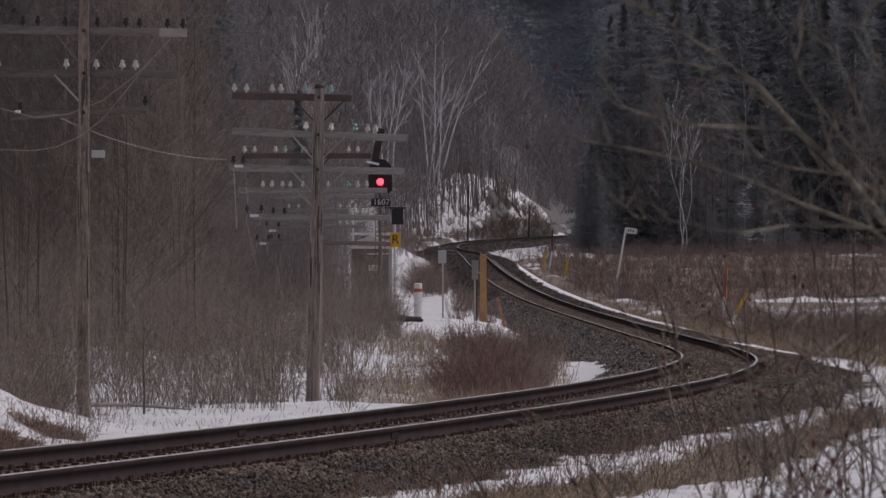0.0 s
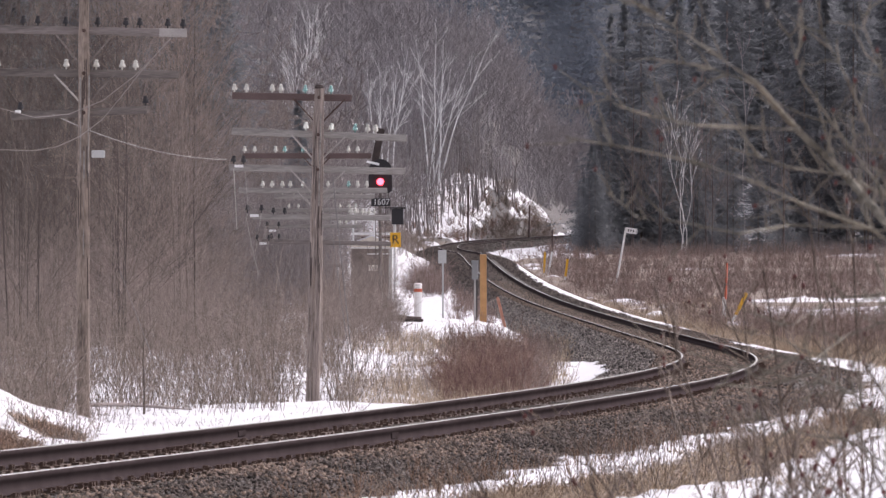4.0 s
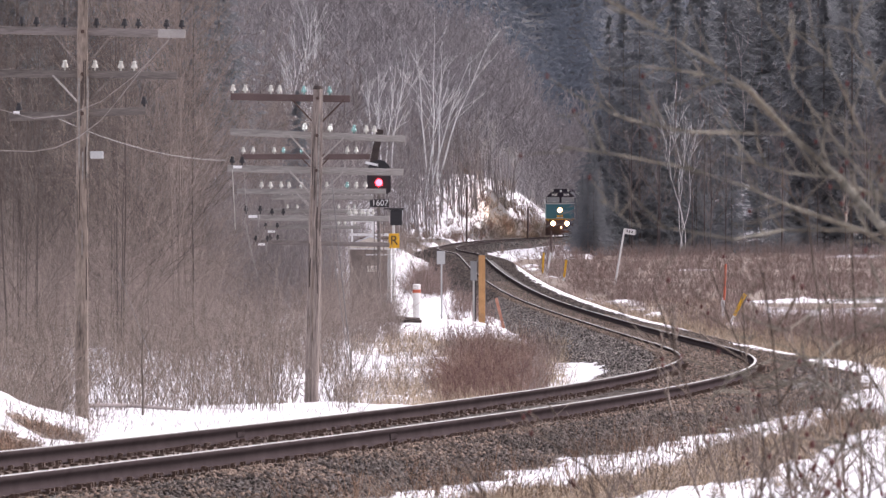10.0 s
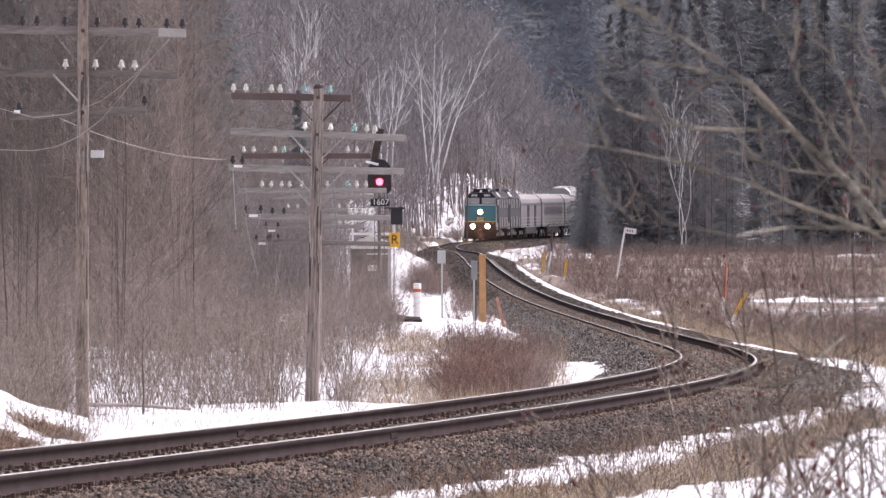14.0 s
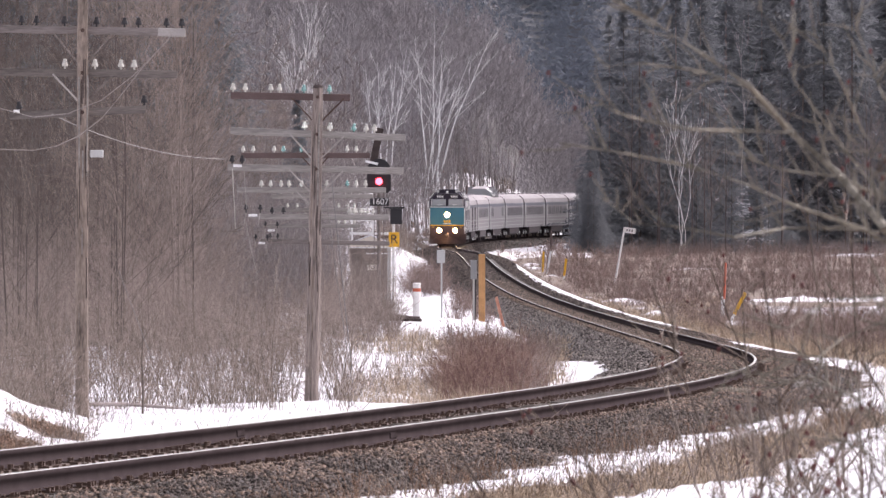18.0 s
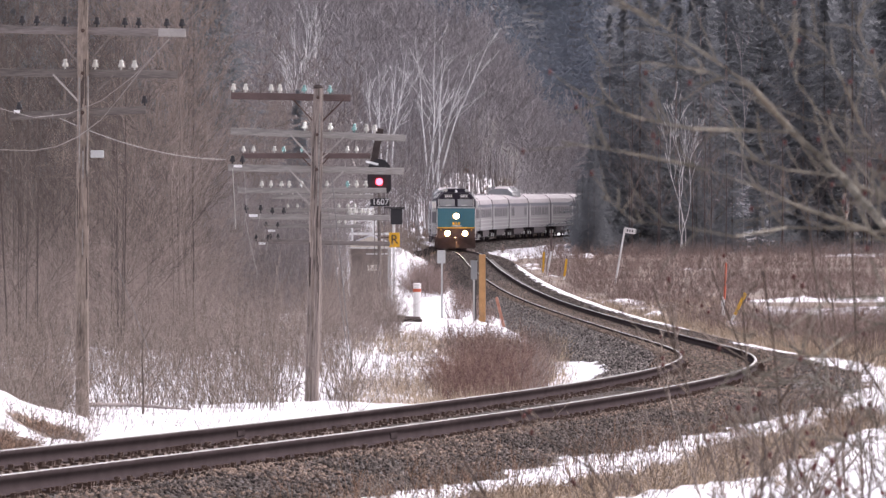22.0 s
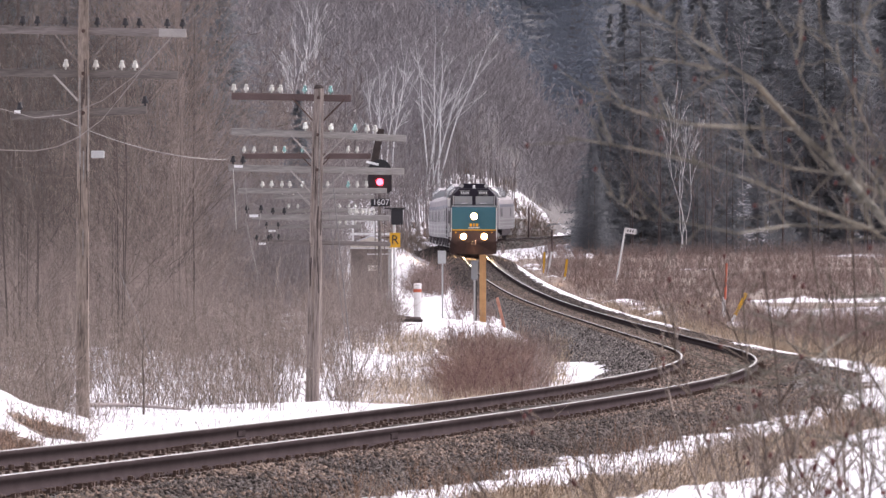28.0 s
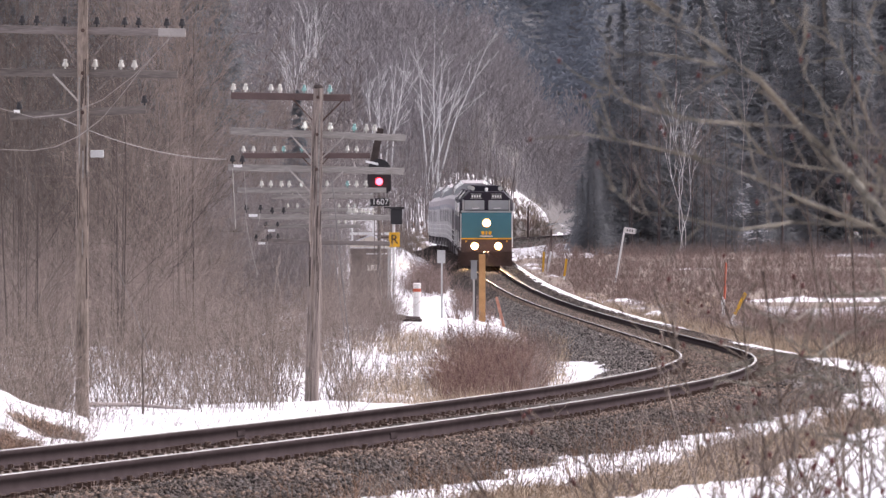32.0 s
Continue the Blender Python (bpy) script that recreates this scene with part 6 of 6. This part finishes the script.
def lamp(t, name, x, y, z, r, label):
    """A round lamp facing forward: rim, bulb lens set back in it, and reflector bowl glowing orange as its glare."""
    rim = part(name, lathe([(r + 0.08, -0.16), (r + 0.08, 0.0), (r + 0.06, 0.01)], 20, pose(x, y - 0.02, z, -90)), M_BLACK, t, label)
    bowl = bmesh.new()
    ring_a = [bowl.verts.new((x + (r + 0.055) * math.cos(k * math.tau / 20), y + 0.001, z + (r + 0.055) * math.sin(k * math.tau / 20))) for k in range(20)]
    ring_b = [bowl.verts.new((x + r * 0.85 * math.cos(k * math.tau / 20), y - 0.006, z + r * 0.85 * math.sin(k * math.tau / 20))) for k in range(20)]
    for k in range(20):
        bowl.faces.new((ring_a[k], ring_a[(k + 1) % 20], ring_b[(k + 1) % 20], ring_b[k]))
    part("reflector", bowl, M_BOWL, rim, "reflector bowl glowing orange as lamp glare")
    lens = bmesh.new()
    lens.faces.new([lens.verts.new((x + r * 0.85 * math.cos(k * math.tau / 20), y - 0.006, z + r * 0.85 * math.sin(k * math.tau / 20))) for k in range(20)])
    part("lens", lens, M_LAMPWARM, rim, "blazing warm white lens")




def locomotive(name, label):
    t = thing(name, label, "locomotive", group="train")
    f, r = LEN_L / 2, -LEN_L / 2
    side = [(-1.50, 1.05), (1.50, 1.05), (1.50, 3.85), (1.05, 4.38), (-1.05, 4.38), (-1.50, 3.85)]
    body = part("body", prism(side, r + 0.2, f - 3.2), M_LOCOGREY, t, "grey ribbed hood")
    for k in range(13):
        for s in (-1, 1):
            for z, h in ((3.30, 0.78), (1.62, 0.86)):
                part("rib", box(0.05, 0.22, h, pose(s * 1.515, r + 0.9 + k * 0.82, z), bevel=0.01), M_PALE if k % 4 != 2 else M_NAVY, body)
    part("roof_band", prism([(-1.53, 3.80), (1.53, 3.80), (1.07, 4.42), (-1.07, 4.42)], r + 0.2, f - 3.2), M_NAVY, t, "charcoal upper band")
    # cab and raked nose
    part("nose", prism([(-1.50, 1.70), (1.50, 1.70), (1.50, 3.22), (-1.50, 3.22)], f - 3.2, f - 0.095, taper=[(-1.40, 1.70), (1.40, 1.70), (1.40, 3.16), (-1.40, 3.16)]), M_NAVY, t, "charcoal nose")
    part("nose_panel", box(2.80, 0.05, 1.46, pose(0, f - 0.08, 2.43), bevel=0.015), M_TEAL, t, "teal-green nose panel")
    part("cab", prism([(-1.50, 3.20), (1.50, 3.20), (1.50, 3.86), (1.02, 4.40), (-1.02, 4.40), (-1.50, 3.86)], f - 3.2, f - 0.55, taper=[(-1.42, 3.20), (1.42, 3.20), (1.38, 3.90), (0.95, 4.32), (-0.95, 4.32), (-1.38, 3.90)]), M_NAVY, t, "charcoal cab")
    part("window_strip", box(2.84, 0.10, 0.10, pose(0, f - 0.40, 3.22)), M_PALE, t, "pale strip below the windscreens")
    for s in (-1, 1):
        screen = part("windscreen", box(1.14, 0.06, 0.54, pose(s * 0.68, f - 0.53, 3.58), bevel=0.02), M_WINDOW, t, "windscreen greyed with painted sky reflection")
        part("wiper", box(0.40, 0.02, 0.04, pose(s * 0.60, f - 0.49, 3.40, 0, 4, 0)), M_WHITE, screen)
        part("cab_pillar", box(0.07, 0.08, 0.66, pose(s * 1.31, f - 0.52, 3.56)), M_PALE, t)
        nb = part("number_board", box(0.62, 0.05, 0.24, pose(s * 0.58, f - 0.55, 4.08), bevel=0.01), M_BLACK, t, "black number board")
        for k in range(4):
            part("bar", box(0.09, 0.02, 0.14, pose(s * 0.58 - 0.21 + k * 0.14, f - 0.515, 4.08)), M_WHITE, nb)
        for dz in (-0.13, 0.13):
            part("board_edge", box(0.64, 0.02, 0.02, pose(s * 0.58, f - 0.515, 4.08 + dz)), M_PALE, nb)
        part("step_light", box(0.04, 0.30, 0.55, pose(s * 1.47, f - 1.9, 1.28), bevel=0.01), M_WHITE, t, "white-edged step well")
        part("side_window", box(0.04, 0.9, 0.5, pose(s * 1.50, f - 1.6, 3.5), bevel=0.01), M_WINDOW, t)
        part("mirror", box(0.10, 0.06, 0.5, pose(s * 1.58, f - 0.8, 3.45)), M_WHITE, t)
        lamp(t, "ditch_lamp", s * 0.665, f, 1.28, 0.17, "lit ditch lamp")
        part("marker", lathe([(0.05, 0), (0.04, 0.04)], 10, pose(s * 1.15, f - 0.02, 1.55, -90)), M_YELLOW, t)
        part("handrail", tube([(s * 1.44, f - 0.3, 1.2), (s * 1.44, f - 0.15, 3.1)], [0.03, 0.03], 6), M_WHITE, t)
        for k in range(4):
            part("step", box(0.3, 0.5, 0.05, pose(s * 1.40, f - 1.1, 0.35 + k * 0.28)), M_UNDER, t)
        part("logo_bar", box(0.16, 0.02, 0.20, pose(s * 0.2, f - 0.045, 2.02, 0, s * 14, 0)), M_YELLOW, t)
    part("logo_bar", box(0.10, 0.02, 0.20, pose(0, f - 0.045, 2.02)), M_YELLOW, t)
    part("logo_underline", box(0.72, 0.02, 0.05, pose(0, f - 0.045, 1.84)), M_WHITE, t)
    lamp(t, "headlamp", 0.0, f + 0.04, 2.58, 0.18, "lit headlamp")
    part("yellow_stripe", box(2.84, 0.06, 0.07, pose(0, f - 0.05, 1.70)), M_YELLOW, t)
    part("front_sill", prism([(-1.42, 0.95), (1.42, 0.95), (1.42, 1.68), (-1.42, 1.68)], f - 3.2, f - 0.08), M_UNDER, t)
    plow = bmesh.new()
    pts = [(-1.45, f - 0.25, 0.15), (0, f + 0.15, 0.15), (1.45, f - 0.25, 0.15), (1.45, f - 0.25, 0.95), (0, f - 0.02, 0.95), (-1.45, f - 0.25, 0.95)]
    pv = [plow.verts.new(p) for p in pts]
    plow.faces.new((pv[0], pv[1], pv[4], pv[5]))
    plow.faces.new((pv[1], pv[2], pv[3], pv[4]))
    bmesh.ops.solidify(plow, geom=plow.faces[:], thickness=0.05)
    part("snow_plough", plow, M_UNDER, t, "dark snow plough")
    part("coupler", box(0.3, 0.6, 0.3, pose(0, f + 0.25, 0.85), bevel=0.05), M_UNDER, t)
    part("roof_housing", prism([(-0.95, 4.36), (0.95, 4.36), (0.80, 4.66), (-0.80, 4.66)], f - 3.0, f - 1.5), M_NAVY, t, "dark raised roof housing")
    for s in (-1, 1):
        horn = part("horn", lathe([(0.05, 0.0), (0.06, 0.30), (0.13, 0.46)], 10, pose(s * 0.78, f - 1.0, 4.52, -90)), M_PALE, t, "pale air horn")
        part("horn_foot", box(0.10, 0.10, 0.14, pose(s * 0.78, f - 0.9, 4.42)), M_NAVY, horn)
    part("beacon", lathe([(0.09, 0), (0.09, 0.14), (0.04, 0.2)], 10, pose(0.0, f - 0.9, 4.36)), M_WHITE, t)
    part("exhaust_hump", box(1.5, 4.2, 0.28, pose(0, 0.5, 4.52), bevel=0.1), M_NAVY, t)
    for k in range(4):
        part("roof_fan", lathe([(0.55, 0), (0.55, 0.18), (0.45, 0.2)], 14, pose(0, r + 1.4 + k * 1.25, 4.42)), M_NAVY, t)
    for s in (-1, 1):
        for y, w in ((f - 3.75, 0.9), (f - 5.3, 0.5)):
            part("side_patch", box(0.04, w, 0.5, pose(s * 1.33, y, 4.14, 0, -40 * s, 0)), M_WHITE, t, "white roof-edge panel")
    part("fuel_tank", box(2.7, 3.8, 0.7, pose(0, 0, 0.68), bevel=0.12), M_UNDER, t)
    bogie(t, f - 3.6, 2.5)
    bogie(t, r + 3.6, 2.5)
    return t


LEN_C = 22.5


def carriage(label, windows, dome=False, rounded=False, baggage=False):
    t = thing("passenger_car", label, "railway car", group="train")
    h = LEN_C / 2 - 0.55
    side = [(-1.50, 1.02), (1.50, 1.02), (1.53, 2.0), (1.52, 3.30), (-1.52, 3.30), (-1.53, 2.0)]
    back = -h + (1.6 if rounded else 0)
    body = part("body", prism(side, back, h), M_STEEL, t, "fluted stainless steel body")
    part("letterboard", prism([(-1.535, 3.02), (1.535, 3.02), (1.535, 3.30), (-1.535, 3.30)], back, h - 0.003), M_BLUE, t, "blue letterboard")
    roof = [(-1.52, 3.302), (1.52, 3.302), (1.42, 3.68), (1.05, 3.98), (0.5, 4.10), (-0.5, 4.10), (-1.05, 3.98), (-1.42, 3.68)]
    part("roof", prism(roof, back, h), M_ROOF, t, "pale domed roof")
    for s in (-1, 1):
        for k, y in enumerate(windows):
            pane = part("window", box(0.03, 1.0, 0.70, pose(s * 1.535, y, 2.52), bevel=0.01), M_CARWIN, body)
            part("window_frame", box(0.02, 1.16, 0.06, pose(s * 1.538, y, 2.91)), M_ROOF, pane)
            part("window_frame", box(0.02, 0.10, 0.76, pose(s * 1.538, y + 0.56, 2.52)), M_ROOF, pane)
        for z in (1.30, 1.62, 1.92):
            part("rub_rail", box(0.04, h * 2 - 0.5 if not rounded else h * 2 - 2.2, 0.05, pose(s * 1.54, 0.0 if not rounded else 0.8, z)), M_PALE, body)
        part("skirt", box(0.06, 11.5, 0.55, pose(s * 1.46, 0, 0.76)), M_SKIRT, t)
        for y in ((h - 1.2, -h + 1.2) if not baggage else (3.0, -4.3)):
            part("door", box(0.03, 0.8 if not baggage else 2.0, 2.0, pose(s * 1.535, y, 2.1), bevel=0.01), M_PALE if not baggage else M_SKIRT, body)
    for s in (-1, 1):
        if not (rounded and s < 0):
            part("end_diaphragm", box(1.3, 0.5, 2.6, pose(0, s * (h + 0.25), 2.45), bevel=0.05), M_SKIRT, t)
    if rounded:
        part("rounded_end", lathe([(1.52, 1.02), (1.52, 3.3), (1.3, 3.8), (0.5, 4.08)], 20, pose(0, -h + 1.62, 0)), M_STEEL, t)
    part("underframe", box(2.5, 10.6, 0.66, pose(0, 0, 0.68), bevel=0.06), M_SKIRT, t)
    bogie(t, 7.8, 2.5)
    bogie(t, -7.8, 2.5)
    if dome:
        y0 = -0.5 if not rounded else 2.0
        o = [(-1.32, 3.9), (1.32, 3.9), (1.25, 4.45), (0.85, 4.80), (-0.85, 4.80), (-1.25, 4.45)]
        d = part("dome", prism(o, y0 - 3.5, y0 + 3.5, taper=[(-1.25, 3.9), (1.25, 3.9), (1.1, 4.3), (0.7, 4.6), (-0.7, 4.6), (-1.1, 4.3)]), M_DOME, t, "glazed observation dome")
        part("dome_roof", prism([(-0.82, 4.79), (0.82, 4.79), (0.74, 4.86), (-0.74, 4.86)], y0 - 3.5, y0 + 3.5, taper=[(-0.67, 4.59), (0.67, 4.59), (0.60, 4.66), (-0.60, 4.66)]), M_ROOF, d)
        for k in range(5):
            for s in (-1, 1):
                part("dome_bar", tube([(s * 1.34, y0 - 3.5 + 1.75 * k, 3.9), (s * 1.27, y0 - 3.5 + 1.75 * k, 4.45), (s * 0.86, y0 - 3.5 + 1.75 * k, 4.82)], [0.05] * 3, 4), M_STEEL, d)
    else:
        for k in range(4):
            part("roof_vent", box(0.7, 0.9, 0.14, pose(0, -7 + k * 4.5, 4.14), bevel=0.04), M_ROOF, t)
    return t


EVEN = [-8.3 + 1.51 * k for k in range(12)]
ROOMS = [-8.2, -6.5, -4.5, -3.0, -0.9, 0.7, 2.8, 4.4, 6.4, 8.0]
COACH = "stainless steel passenger car with a blue stripe"
LEAD = locomotive("locomotive", "teal and charcoal diesel locomotive with bright headlamps")
SECOND = locomotive("locomotive", "second diesel locomotive coupled behind the first")
CARS = [carriage("windowless stainless steel baggage car", [], baggage=True),
        carriage(COACH + " and many windows", EVEN),
        carriage("stainless steel dome car with glazed upper deck", [-8.7, -7.1, 5.7, 7.2, 8.8], dome=True)]
CARS += [carriage(COACH + " and many windows", EVEN), carriage(COACH + " and many windows", EVEN), carriage(COACH + " and compartment windows", ROOMS), carriage(COACH + " and compartment windows", ROOMS)]
CARS += [carriage("stainless steel dome car with glazed upper deck", [-8.7, -7.1, 5.7, 7.2, 8.8], dome=True)]
CARS += [carriage(COACH + " and compartment windows", ROOMS) for k in range(4)]
CARS += [carriage("round-ended dome observation car closing the train", [-5.2, 5.7, 7.2, 8.8], dome=True, rounded=True)]


def car_pose(u, half):
    """The pose of a vehicle whose middle is u along the line; it faces down the line, to the camera."""
    a, b = Vector(on_track(u - half)), Vector(on_track(u + half))
    y = (a - b).normalized()
    right = Vector(on_track(u, -1.0) - on_track(u, 0.0)).normalized()
    z = right.cross(y).normalized()
    x = y.cross(z)
    m = Matrix((x, y, z)).transposed().to_4x4()
    m.translation = (a + b) / 2
    return m


HEAD_AT, SPEED = 1202.9, 21.354


def motions():
    """The train runs down the line; the near branches sway in the wind."""
    gaps = [(LEAD, LEN_L, 4.0), (SECOND, LEN_L, 4.0)] + [(c, LEN_C, 7.8) for c in CARS]
    back = 0.0
    for vehicle, length, half in gaps:
        walk(vehicle, [(t, car_pose(HEAD_AT - SPEED * t + back + length / 2, half)) for t in range(33)])
        back += length
    walk(alder, [(t, pose(*PIVOT, 0, a, 0)) for t, a in [(0, 0.18), (1, 0.17), (2, 0.19), (3, 0.26), (6, -0.03), (7, 0.20), (8, -0.20), (9, 0.00), (10, -0.89), (11, -0.08), (12, 0.33), (13, -0.62), (14, -0.32), (17, -0.55), (18, -0.67), (19, -0.80), (20, -0.58), (21, -0.86), (22, -0.46), (23, -0.07), (24, 0.46), (25, 0.57), (28, 0.27), (29, 0.93), (30, 0.61), (31, 1.00), (32, 0.99)]])


motions()
